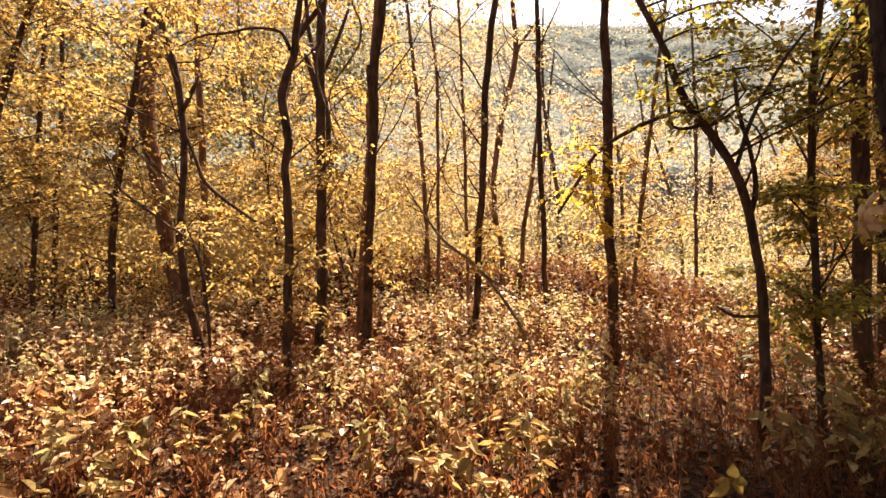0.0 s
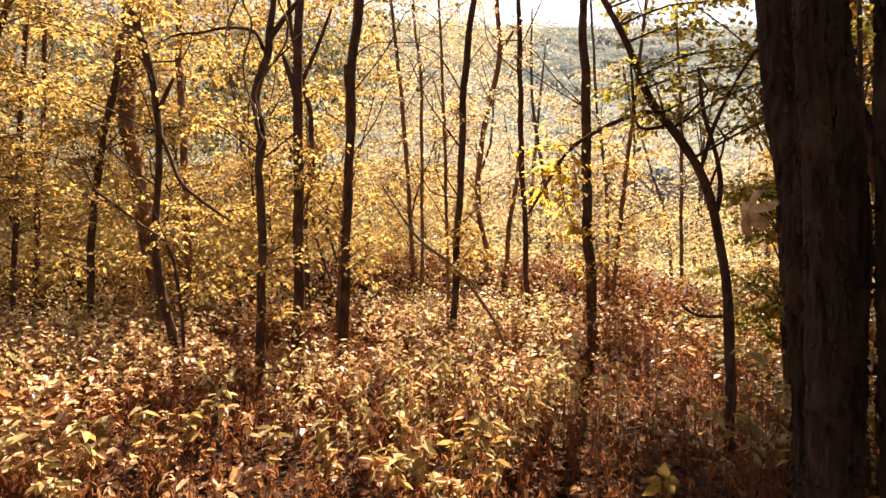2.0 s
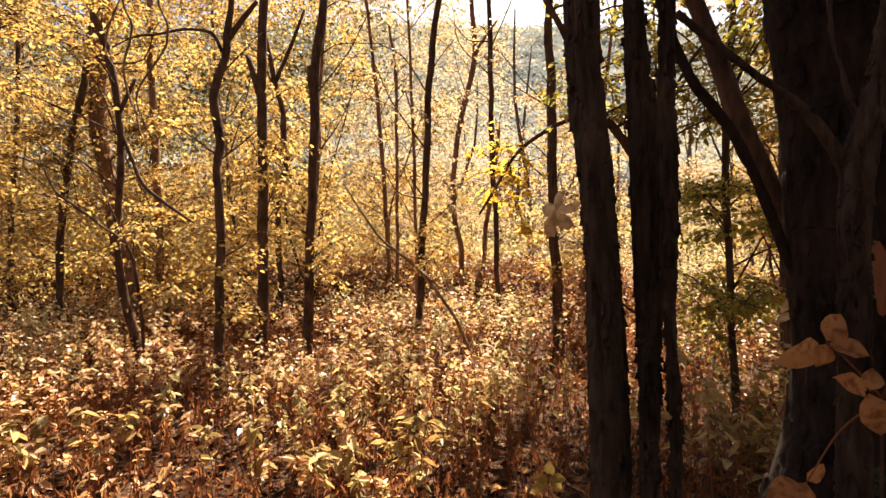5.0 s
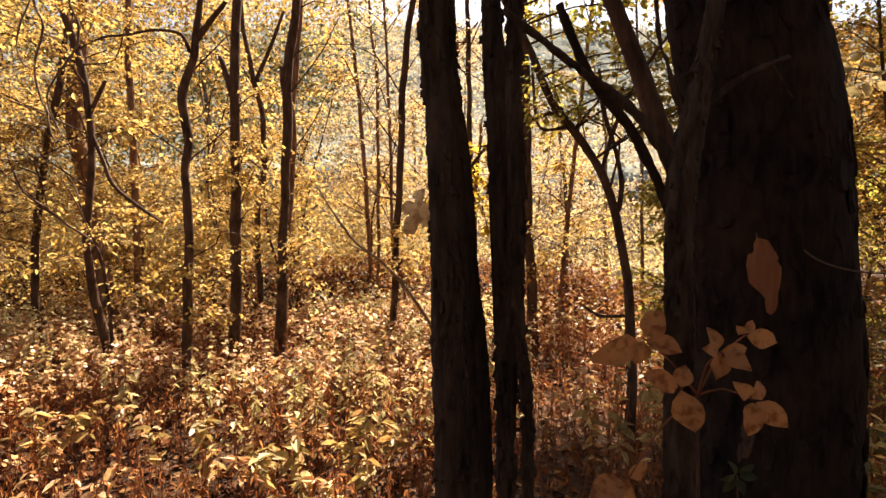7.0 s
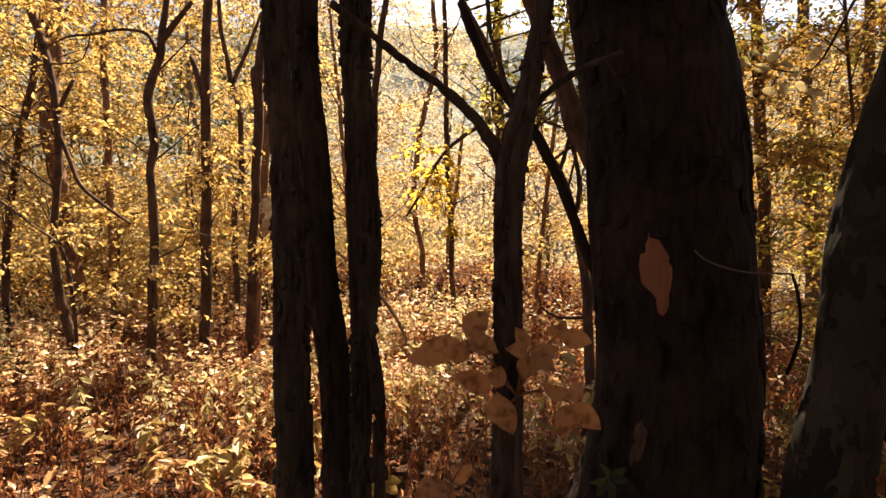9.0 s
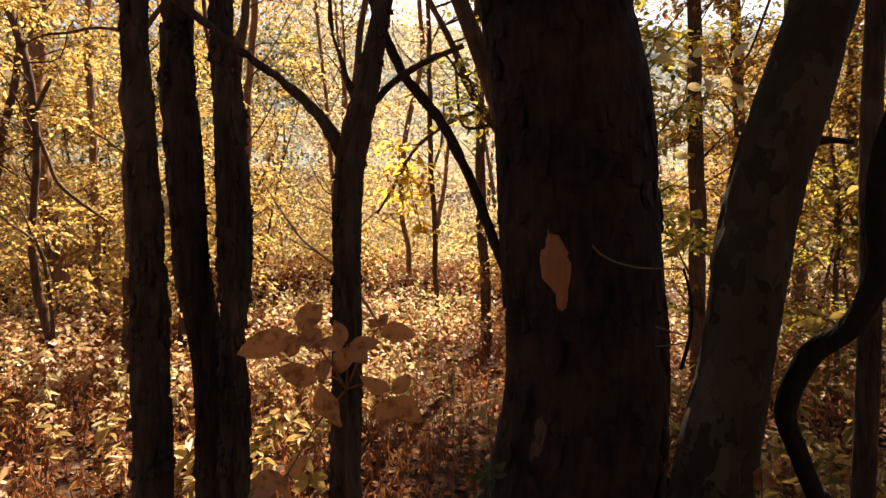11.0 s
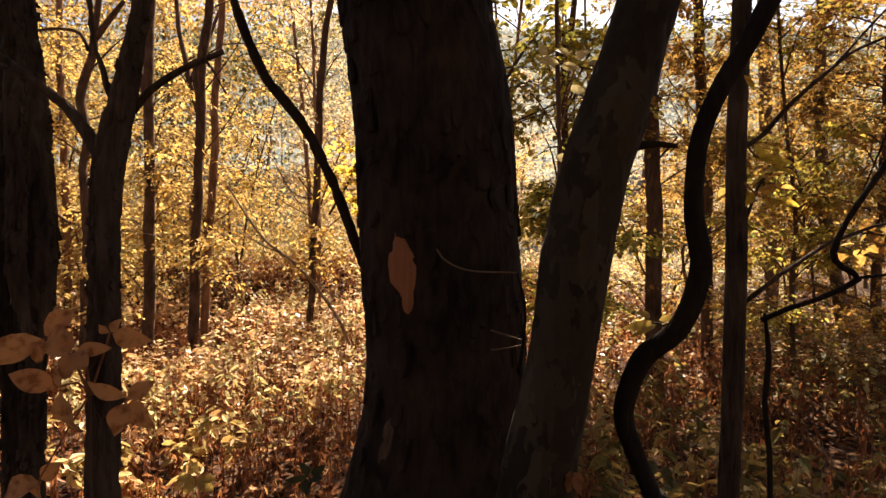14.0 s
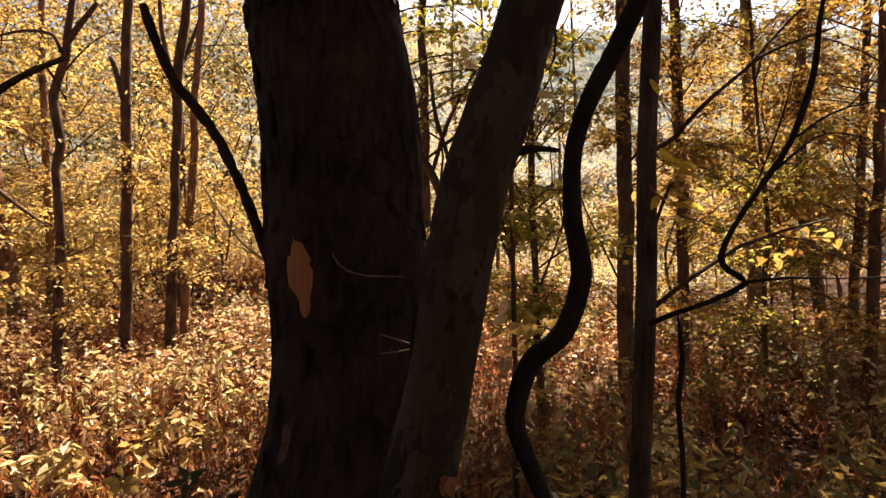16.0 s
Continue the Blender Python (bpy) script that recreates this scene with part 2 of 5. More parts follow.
def spline(path, step):
    """A smooth line through the points (x, y, z, radius), sampled about every step metres."""
    p = np.asarray(path, float)
    p = np.vstack([2 * p[0] - p[1], p, 2 * p[-1] - p[-2]])
    p[:, 3] = np.maximum(p[:, 3], 0.0008)
    out = []
    for i in range(1, len(p) - 2):
        far_up = 6.0 if step < 0.04 and min(p[i, 2], p[i + 1, 2]) > 3.0 else 1.0
        k = max(2, int(np.linalg.norm(p[i + 1, :3] - p[i, :3]) / (step * far_up)))
        t = np.linspace(0, 1, k, endpoint=False)[:, None]
        a, b, c, d = p[i - 1:i + 3]
        out.append(0.5 * (2 * b + (c - a) * t + (2 * a - 5 * b + 4 * c - d) * t ** 2 + (3 * b - a - 3 * c + d) * t ** 3))
    out.append(p[-2][None])
    return np.vstack(out)


def tube(path, sides=10, step=0.12, ridge=0.0, plate=0.02, seed=0.0, squash=1.0):
    """A stem along the points, closed at its ends. ridge: metres of bark relief, plate: its width."""
    q = spline(path, step)
    c, r = q[:, :3], np.maximum(q[:, 3], 0.0008)
    t = np.gradient(c, axis=0)
    t /= np.linalg.norm(t, axis=1)[:, None]
    ref = np.array([0.12, 1.0, 0.05])
    s = np.cross(t, ref)
    s /= np.linalg.norm(s, axis=1)[:, None]
    u = np.cross(s, t)
    a = np.linspace(0, 2 * np.pi, sides, endpoint=False)
    ring = np.cos(a)[None, :, None] * s[:, None] + np.sin(a)[None, :, None] * u[:, None]
    ring = ring * [1.0, squash, 1.0]
    v = c[:, None] + ring * r[:, None, None]
    if ridge:
        flat = v.reshape(-1, 3)
        k = 1.0 / plate
        d = np.array([noise.noise((x * k + seed, y * k, z * k * 0.45)) + 0.7 * noise.noise((x * k * 2.1, y * k * 2.1 + seed, z * k * 1.3))
                      + 0.3 * noise.noise((x * 4 + seed, y * 4, z * 3)) for x, y, z in flat])
        v = v + ring * (np.abs(d).reshape(v.shape[:2])[:, :, None] * -ridge + d.reshape(v.shape[:2])[:, :, None] * ridge * 0.7)
    n = len(c)
    verts = np.vstack([v.reshape(-1, 3), c[:1], c[-1:]])
    i, j = np.meshgrid(np.arange(n - 1), np.arange(sides), indexing="ij")
    k = (j + 1) % sides
    faces = np.stack([i * sides + j, i * sides + k, (i + 1) * sides + k, (i + 1) * sides + j], -1).reshape(-1, 4)
    j = np.arange(0, sides, 2)
    low = np.stack([np.full(len(j), n * sides), (j + 2) % sides, (j + 1) % sides, j], -1)
    top = np.stack([np.full(len(j), n * sides + 1), (n - 1) * sides + j, (n - 1) * sides + (j + 1) % sides, (n - 1) * sides + (j + 2) % sides], -1)
    return verts, np.vstack([faces, low, top])


def unit(v):
    return v / np.maximum(np.linalg.norm(v, axis=-1, keepdims=True), 1e-9)


def leaves(at, way, up, length, width, fold=0.25, bend=0.25):
    """Ovate leaves folded along the midrib: two quads each, from arrays of places, directions and normals."""
    way = unit(way)
    side = unit(np.cross(way, up))
    up = np.cross(side, way)
    length, width = np.broadcast_to(length, len(at))[:, None], np.broadcast_to(width, len(at))[:, None]
    lift = width * fold
    sag = length * bend * (0.25 + 0.75 * np.abs(np.sin(at[:, :1] * 91.7 + at[:, 1:2] * 47.3 + at[:, 2:] * 63.1)))
    low = -up * sag
    v = np.stack([at, at + way * length * 0.30 + side * width * 0.5 + up * lift, at + way * length * 0.68 + side * width * 0.40 + up * lift * 0.8 + low * 0.4,
                  at + way * length + low, at + way * length * 0.68 - side * width * 0.40 + up * lift * 0.8 + low * 0.4, at + way * length * 0.30 - side * width * 0.5 + up * lift], 1)
    b = np.arange(len(at))[:, None] * 6
    f = np.stack([b + [0, 1, 2, 3], b + [0, 3, 4, 5]], 1).reshape(-1, 4)
    return v.reshape(-1, 3), f


def flat_leaves(at, way, up, length, width):
    """Far or fallen leaves: one bent quad each."""
    way = unit(way)
    side = unit(np.cross(way, up)) * np.broadcast_to(width, len(at))[:, None] * 0.5
    run = way * np.broadcast_to(length, len(at))[:, None]
    v = np.stack([at, at + run * 0.45 + side, at + run - np.cross(side, way) * 0.3, at + run * 0.45 - side], 1)
    return v.reshape(-1, 3), np.arange(len(at) * 4).reshape(-1, 4)


def sticks(a, b, ra, rb):
    """Thin three-sided twigs from a to b."""
    t = unit(b - a)
    s = unit(np.cross(t, [0.3, 0.2, 0.93]))
    u = np.cross(s, t)
    ra, rb = np.broadcast_to(ra, len(a))[:, None], np.broadcast_to(rb, len(a))[:, None]
    v = []
    for p, r in ((a, ra), (b, rb)):
        for ang in (0.0, 2.094, 4.189):
            v.append(p + (s * math.cos(ang) + u * math.sin(ang)) * r)
    v = np.stack(v, 1)
    k = np.arange(len(a))[:, None] * 6
    f = np.stack([k + [0, 1, 4, 3], k + [1, 2, 5, 4], k + [2, 0, 3, 5]], 1).reshape(-1, 4)
    return v.reshape(-1, 3), f


def joined(chunks):
    verts, faces, k = [], [], 0
    for v, f in chunks:
        verts.append(v)
        faces.append(f + k)
        k += len(v)
    return np.vstack(verts), np.vstack(faces)


def spray(rng, root, centre, reach, count, leaf, per=9):
    """One bough's foliage: twigs that spread flat from the bough, leaves along each. Gives leaf and twig chunks."""
    root, centre = np.asarray(root), np.asarray(centre)
    tw = max(3, count // per)
    ang = rng.uniform(0, 2 * np.pi, tw)
    way = unit(np.stack([np.cos(ang), np.sin(ang), rng.normal(0.0, 0.26, tw)], 1))
    start = root + (centre - root) * rng.uniform(0.15, 1.0, (tw, 1))
    size = rng.uniform(0.35, 1.15, tw)[:, None] * reach
    end = start + way * size + [0, 0, -0.05]
    f = rng.uniform(0.15, 1.05, (tw, per, 1))
    at = (start[:, None] + (end - start)[:, None] * f + rng.normal(0, 0.025, (tw, per, 3))).reshape(-1, 3)
    turn = rng.choice([-1, 1], (tw, per, 1)) * unit(np.cross(way, [0, 0, 1]))[:, None]
    lw = (way[:, None] * 0.6 + turn * rng.uniform(0.3, 1, (tw, per, 1)) + rng.normal(0, 0.35, (tw, per, 3)) + [0, 0, -0.3]).reshape(-1, 3)
    up = unit(rng.normal(0, 0.45, (len(at), 3)) + [0, 0, 1])
    ln = leaf * rng.uniform(0.6, 1.3, len(at))
    if centre[1] > 7.6 or centre[2] > 5.6:
        return flat_leaves(at, lw, up, ln, ln * rng.uniform(0.55, 0.9, len(at))), sticks(start, end, 0.0035, 0.0015)
    return leaves(at, lw, up, ln, ln * rng.uniform(0.45, 0.8, len(at)), 0.18), sticks(start, end, 0.0035, 0.0015)


def tree(path, bark, label, boughs=(), leaf_mat=None, leaf=0.054, seed=0, limbs=(), top=3.5, sides=12, step=0.12, ridge=0.0, plate=0.02,
         name="tree", root=True, category="tree", flare=1.25, squash=1.0):
    """A tree on the ground: trunk down to the soil and up past its last point, limbs, and a crown of boughs (x, y, z, reach, leaves)."""
    path = [tuple(p) for p in path]
    x, y, z, r = path[0]
    if root:
        ground = float(land(x, y))
        dx, dy = (path[0][0] - path[1][0]), (path[0][1] - path[1][1])
        k = max(0.0, z - ground) / max(0.05, path[1][2] - path[0][2])
        k = min(k, 1.0) * 0.5
        path = [(x + dx * k, y + dy * k, ground - 0.08, r * flare), (x + dx * k * 0.6, y + dy * k * 0.6, ground + min(0.12, (z - ground) * 0.4), r * (flare * 0.4 + 0.6))] + path
    if top:
        a, b = np.array(path[-2]), np.array(path[-1])
        d = unit((b - a)[:3])
        e = unit(d * [0.6, 0.6, 1.0] + [0, 0, 0.4])
        m = b[:3] + d * min(1.0, top * 0.3)
        path += [(*m, b[3] * 0.94), (*(m + e * top * 0.4), b[3] * 0.6), (*(m + e * top * 0.75 + [0.05, 0, 0]), b[3] * 0.15)]
    base = np.array(path[0][:3]) + [0, 0, 0.08]
    holder = new(name)
    holder.location = base
    tagged(holder, label, category)
    if not ridge and len(path) > 4:
        # slightly crooked stems with rough bark
        fine = spline(path, 0.22)
        fine[:, :2] += [[noise.noise((z * 1.9, seed * 5.1, 0)) * min(r, 0.06) * 0.5, noise.noise((z * 1.9, seed * 5.1, 7)) * min(r, 0.06) * 0.5] for _, _, z, r in fine]
        fine[:, 3] *= 0.80
        path, ridge, plate, step = [tuple(q) for q in fine], 0.007, 0.03, min(step, 0.07)
    v, f = tube(path, sides, step, ridge, plate, seed * 3.7, squash)
    piece("trunk", v, f, bark, holder, origin=base, smooth=True)
    for lp in limbs:
        v, f = tube(lp, 8 if sides < 30 else 14, step, ridge * 0.5, plate, seed + 1.3)
        piece("limb", v, f, bark, holder, origin=base, smooth=True)
    if boughs:
        rng = np.random.default_rng(1000 + seed)
        line = spline(path, 0.1)
        for _ in range(5 if name == "tree" and sides < 30 else 0):
            # long thin branches, rising and then bending over
            o = line[np.abs(line[:, 2] - rng.uniform(base[2] + 1.0, base[2] + 4.6)).argmin()]
            a, ln, rr = rng.uniform(0, 2 * np.pi), rng.uniform(0.5, 1.2), min(o[3] * 0.4, 0.011)
            way = np.array([math.cos(a), math.sin(a) * 0.7, 0])
            bow, rise = rng.normal(0, 0.14, 3), rng.uniform(0.3, 1.3)
            q = [(*o[:3], rr), (*(o[:3] + way * ln * 0.4 + [0, 0, ln * rise * 0.5] + bow * 0.5), rr * 0.7), (*(o[:3] + way * ln * 0.75 + [0, 0, ln * rise * 0.8] - bow * 0.4), rr * 0.45),
                 (*(o[:3] + way * ln + [0, 0, ln * rise * 0.8] + bow), rr * 0.2)]
            piece("branch", *tube(q, 6, 0.12), bark, holder, origin=base, smooth=True)
        lf, tw = [], []
        for bx, by, bz, reach, count, *hold in boughs:
            o = np.array([*hold, 0.012]) if hold else line[np.abs(line[:, 2] - (bz - 0.25 - 0.2 * reach)).argmin()]
            mid = (o[:3] + [bx, by, bz]) / 2 + [0, 0, 0.06]
            a, b = spray(rng, mid, (bx, by, bz), reach, int(count * (1.5 if leaf == 0.054 else 1.0)), leaf)
            lf.append(a)
            rr = min(o[3] * 0.5, 0.010, 0.005 + 0.005 * math.dist(o[:3], (bx, by, bz)))
            tw.append(b)
            v, f = tube([(*o[:3], rr), (*mid, rr * 0.75), (bx, by, bz, rr * 0.4)], 6, 0.2)
            piece("bough", v, f, bark, holder, origin=base, smooth=True)
        v, f = joined(tw)
        tagged(piece("twig_spray", v, f, bark, holder, origin=base), kind="stuff")
        v, f = joined(lf)
        piece("crown", v, f, leaf_mat, holder, origin=base)
    return holder


def around(rng, path, count, low, high, reach, spread, leaf_count):
    """Boughs set round a stem between two heights."""
    line = spline(path, 0.1)
    out = []
    for z in rng.uniform(low, high, count):
        o = line[np.abs(line[:, 2] - z).argmin()]
        a, d = rng.uniform(0, 2 * np.pi), rng.uniform(0.15, 1) * spread
        out.append((o[0] + math.cos(a) * d, o[1] + math.sin(a) * d, z + 0.1, reach * rng.uniform(0.7, 1.3), int(leaf_count * rng.uniform(0.6, 1.4))))
    return out


# ---- ground ----
gx = np.concatenate([np.linspace(-400, -16, 24), np.linspace(-14, 18, 110), np.linspace(20, 400, 24)])
gy = np.concatenate([np.linspace(-300, -8, 16), np.linspace(-6, 16, 90), np.linspace(17, 60, 24), np.linspace(70, 600, 16)])
mx_, my_ = np.meshgrid(gx, gy, indexing="ij")
gv = np.stack([mx_, my_, land(mx_, my_)], -1).reshape(-1, 3)
gi, gj = np.meshgrid(np.arange(len(gx) - 1), np.arange(len(gy) - 1), indexing="ij")
gk = gi * len(gy) + gj
gf = np.stack([gk, gk + len(gy), gk + len(gy) + 1, gk + 1], -1).reshape(-1, 4)
tagged(piece("ground", gv, gf, SOIL, smooth=True), "brown woodland soil strewn with fallen leaves", "ground", kind="structure")

# ---- trees of the middle distance ----
R = np.random.default_rng(7)
def shade_boughs(count, x0, x1):
    """Unseen boughs high above the clearing, added to shade the weeds."""
    return [(R.uniform(x0, x1), R.uniform(6.3, 8.3), R.uniform(5.9, 7.4), 0.75, 190) for _ in range(count)]


p = [(-1.57, 5.35, 0.53, 0.063), (-1.56, 5.35, 1.36, 0.0573), (-1.56, 5.35, 2.05, 0.0573), (-1.6, 5.35, 2.51, 0.0515), (-1.55, 5.35, 2.79, 0.0573), (-1.62, 5.35, 3.25, 0.0573), (-1.51, 5.35, 3.65, 0.0515), (-1.48, 5.35, 3.85, 0.0515), (-1.44, 5.35, 4.23, 0.0401)]
tree(p, BARK, "slim crooked dark tree forking high above the weeds", shade_boughs(1, -3.4, -1.4) + around(R, p, 4, 1.0, 3.2, 0.45, 0.7, 105), YELLOW, seed=1, top=4.5, limbs=[[(-1.48, 5.35, 3.84, 0.0344), (-1.34, 5.35, 4.03, 0.0286), (-1.18, 5.35, 4.23, 0.0229)],
            [(-1.54, 5.35, 3.72, 0.022), (-1.60, 5.35, 3.86, 0.020), (-1.678, 5.35, 3.923, 0.018), (-1.909, 5.35, 3.947, 0.016), (-2.197, 5.35, 3.896, 0.015), (-2.428, 5.35, 3.873, 0.012), (-2.66, 5.35, 3.764, 0.008)]])
p = [(-1.47, 6.3, 0.49, 0.0877), (-1.44, 6.3, 1.3, 0.0809), (-1.46, 6.3, 1.98, 0.0809), (-1.45, 6.3, 2.65, 0.0742), (-1.46, 6.3, 3.66, 0.0742), (-1.44, 6.3, 4.67, 0.0674)]
tree(p, BARK, "straight dark trunk with small yellow leaves", shade_boughs(1, -1.8, 0.2) + around(R, p, 7, 1.2, 3.8, 0.45, 0.6, 120), YELLOW, seed=2, top=4.5, limbs=[[(-1.46, 6.3, 3.43, 0.0405), (-1.56, 6.3, 3.8, 0.0405), (-1.64, 6.3, 4.03, 0.027)]])
p = [(-0.91, 6.25, 0.47, 0.0803), (-0.88, 6.25, 1.31, 0.0736), (-0.85, 6.25, 1.98, 0.0669), (-0.83, 6.25, 2.65, 0.0669), (-0.82, 6.25, 3.31, 0.0736), (-0.8, 6.25, 3.92, 0.0736), (-0.75, 6.25, 4.32, 0.0669), (-0.72, 6.25, 4.65, 0.0602)]
tree(p, BARK, "dark trunk with a broken stub and gold leaves", shade_boughs(1, -0.6, 1.2) + around(R, p, 4, 1.2, 2.6, 0.4, 0.6, 90), YELLOW, seed=3, top=4.5, limbs=[[(-0.82, 6.22, 3.47, 0.0399), (-0.86, 6.22, 3.71, 0.0399), (-0.88, 6.22, 3.87, 0.02)]])
for s, p in enumerate((
        [(-0.27, 9.5, 1, 0.0508), (-0.32, 9.5, 2.12, 0.0508), (-0.45, 9.5, 3.95, 0.0508), (-0.59, 9.5, 5.37, 0.0407), (-0.69, 9.5, 6.18, 0.0407)],
        [(-0.1, 9.2, 0.87, 0.0394), (-0.11, 9.2, 3.09, 0.0394), (-0.13, 9.2, 4.76, 0.0394), (-0.22, 9.2, 5.45, 0.0295), (-0.27, 9.2, 6.04, 0.0295)],
        [(0.35, 7.35, 0.69, 0.0315), (0.32, 7.35, 2.02, 0.0315), (0.28, 7.35, 3.6, 0.0315), (0.24, 7.35, 4.54, 0.0236), (0.21, 7.35, 5.17, 0.0236)])):
    tree(p, BROWN, "thin brown sapling trunk with sparse yellow leaves", around(R, p, 5, 1.6, 5.2, 0.5, 0.9, 90), ROSE, seed=10 + s, sides=8)
p = [(0.41, 6.55, 0.87, 0.0561), (0.45, 6.55, 1.85, 0.0561), (0.5, 6.55, 3.04, 0.0561), (0.55, 6.55, 3.95, 0.0561), (0.65, 6.55, 4.79, 0.0491)]
tree(p, BARK, "slim dark leaning trunk in dry weeds", shade_boughs(2, 0.8, 2.4) + around(R, p, 4, 1.2, 2.2, 0.4, 0.5, 60), YELLOW, seed=14, top=4.5)
p = [(1, 9.3, 1.76, 0.0597), (0.87, 9.3, 2.41, 0.0597), (0.9, 9.3, 3.21, 0.0597), (1.06, 9.3, 4.2, 0.0597), (1.24, 9.3, 5.1, 0.0597), (1.2, 9.3, 6.09, 0.0498)]
tree(p, BROWN, "bent brown tree on the sunlit bank", around(R, p, 10, 2.2, 5.5, 0.55, 1.0, 90), ROSE, seed=15, limbs=[[(1.24, 9.3, 5.1, 0.0398), (1.4, 9.3, 5.39, 0.0299), (1.65, 9.3, 5.74, 0.0199)]])
tree([(1.49, 10, 2.09, 0.0535), (1.62, 10, 2.78, 0.0535), (1.72, 10, 3.69, 0.0428)], BROWN, "leaning broken brown stem on the bank", seed=16, top=0.6)
p = [(1.53, 7.9, 0.93, 0.0507), (1.49, 7.9, 1.96, 0.0507), (1.44, 7.9, 3.06, 0.0507), (1.41, 7.9, 4.42, 0.0507), (1.4, 7.9, 5.43, 0.0423)]
tree(p, BARK, "straight slim dark tree before the meadow", around(R, p, 6, 3.6, 5.8, 0.5, 0.8, 75), ROSE, seed=17)
p = [(2.18, 6.75, 0.88, 0.0867), (2.12, 6.75, 2, 0.0795), (2.1, 6.75, 3.08, 0.0795), (2.08, 6.75, 4.17, 0.0722), (2.07, 6.75, 4.89, 0.065)]
tree(p, BARK, "straight dark trunk standing in tan weeds", shade_boughs(7, 2.7, 4.0) + around(R, p, 5, 1.3, 2.0, 0.4, 0.6, 90), YELLOW, seed=18, top=4.5)
p = [(2.7, 7.6, 0.94, 0.0407), (2.82, 7.6, 2.12, 0.0407), (2.95, 7.6, 3.25, 0.0407), (3.08, 7.6, 4.39, 0.0325)]
tree(p, BROWN, "thin leaning brown tree with yellow leaves", around(R, p, 10, 1.3, 3.4, 0.5, 0.8, 105), YELLOW, seed=19, sides=8)
for s, p in enumerate(([(4.98, 10.5, 2.16, 0.045), (4.98, 10.5, 4.07, 0.045), (4.92, 10.5, 5.53, 0.0337)],
                       [(3.36, 10, 2.14, 0.0428), (3.32, 10, 3.21, 0.0428), (3.17, 10, 4.28, 0.0321), (3.12, 10, 5.14, 0.0321)])):
    tree(p, GREY, "thin grey trunk far in the wood", around(R, p, 11, 1.8, 4.6, 0.6, 0.9, 90), ROSE, seed=20 + s, sides=8)

p = [(-1.085, 7.0, 1.067, 0.0674), (-1.036, 7.0, 2.042, 0.0674), (-0.965, 7.0, 3.545, 0.0637), (-0.915, 7.0, 4.448, 0.0599), (-0.88, 7.0, 5.051, 0.0562)]
tree(p, BROWN, "straight reddish-brown trunk close behind a dark one", around(R, p, 4, 1.4, 3.0, 0.4, 0.6, 90), YELLOW, seed=26, top=4.5)
p = [(-3.562, 7.9, 1.907, 0.0676), (-3.588, 7.9, 2.628, 0.0676), (-3.623, 7.9, 3.265, 0.0676), (-3.675, 7.9, 4.03, 0.0634), (-3.693, 7.9, 4.966, 0.0592)]
tree(p, BROWN, "brown trunk half hidden by golden leaves", around(R, p, 9, 1.2, 3.0, 0.5, 0.8, 120), YELLOW, seed=27, top=4.5)
p = [(-1.895, 8.4, 1.015, 0.0584), (-1.931, 8.4, 2.322, 0.0584), (-1.823, 8.4, 3.089, 0.0584), (-1.859, 8.4, 3.855, 0.0539), (-1.986, 8.4, 4.442, 0.0539), (-2.167, 8.4, 5.257, 0.045), (-2.212, 8.4, 5.709, 0.0405)]
tree(p, BARK, "crooked thin dark tree deeper among gold leaves", around(R, p, 8, 1.4, 5.0, 0.5, 0.9, 110), YELLOW, seed=28, top=3.0,
     limbs=[[(-1.968, 8.4, 4.398, 0.036), (-1.715, 8.4, 4.985, 0.0315), (-1.516, 8.4, 5.528, 0.0225)]])

# the curved tree with green and yellow leaves
p = [(2.48, 4.05, 0.62, 0.052), (2.48, 4.05, 1.19, 0.0477), (2.43, 4.05, 1.66, 0.0433), (2.37, 4.05, 1.98, 0.0433), (2.24, 4.05, 2.31, 0.0433), (2.04, 4.05, 2.62, 0.0433), (1.87, 4.05, 2.85, 0.039), (1.72, 4.05, 3.2, 0.0347), (1.59, 4.05, 3.46, 0.0303), (1.51, 4.05, 3.61, 0.0303)]
boughs = []
boughs += [(2.3 + R.uniform(-0.7, 0.8), 4.1 + R.uniform(-0.5, 0.6), R.uniform(2.75, 4.2), 0.42, 80) for _ in range(17)]
curved = tree(p, BARK, "curved dark tree with green and yellow leaves", boughs, OLIVE, 0.054, seed=23,
     limbs=[[(2.02, 4.05, 2.65, 0.0217), (1.96, 4.25, 2.8, 0.0227), (1.8, 4.25, 2.77, 0.0182), (1.58, 4.4, 2.69, 0.0188), (1.36, 4.6, 2.54, 0.0148), (1.19, 4.7, 2.26, 0.0151), (1.04, 4.7, 2.01, 0.0101)],
            [(1.97, 4.05, 2.64, 0.0173), (1.83, 4.05, 2.62, 0.013), (1.76, 4.05, 2.68, 0.013), (1.74, 4.05, 2.88, 0.013), (1.72, 4.05, 3.14, 0.0087)],
            [(2.38, 4.05, 1.99, 0.0217), (2.41, 4.05, 2.18, 0.0217), (2.37, 4.05, 2.44, 0.0173), (2.28, 4.05, 2.75, 0.0173), (2.24, 4.05, 3.09, 0.013)],
            [(2.26, 4.05, 2.31, 0.0173), (2.35, 4.05, 2.62, 0.0173), (2.48, 4.05, 2.9, 0.013), (2.65, 4.05, 3.18, 0.013), (2.85, 4.05, 3.44, 0.0087)],
            [(2.43, 4.05, 1.19, 0.013), (2.24, 4.05, 1.19, 0.013), (2.11, 4.05, 1.27, 0.0087)]])
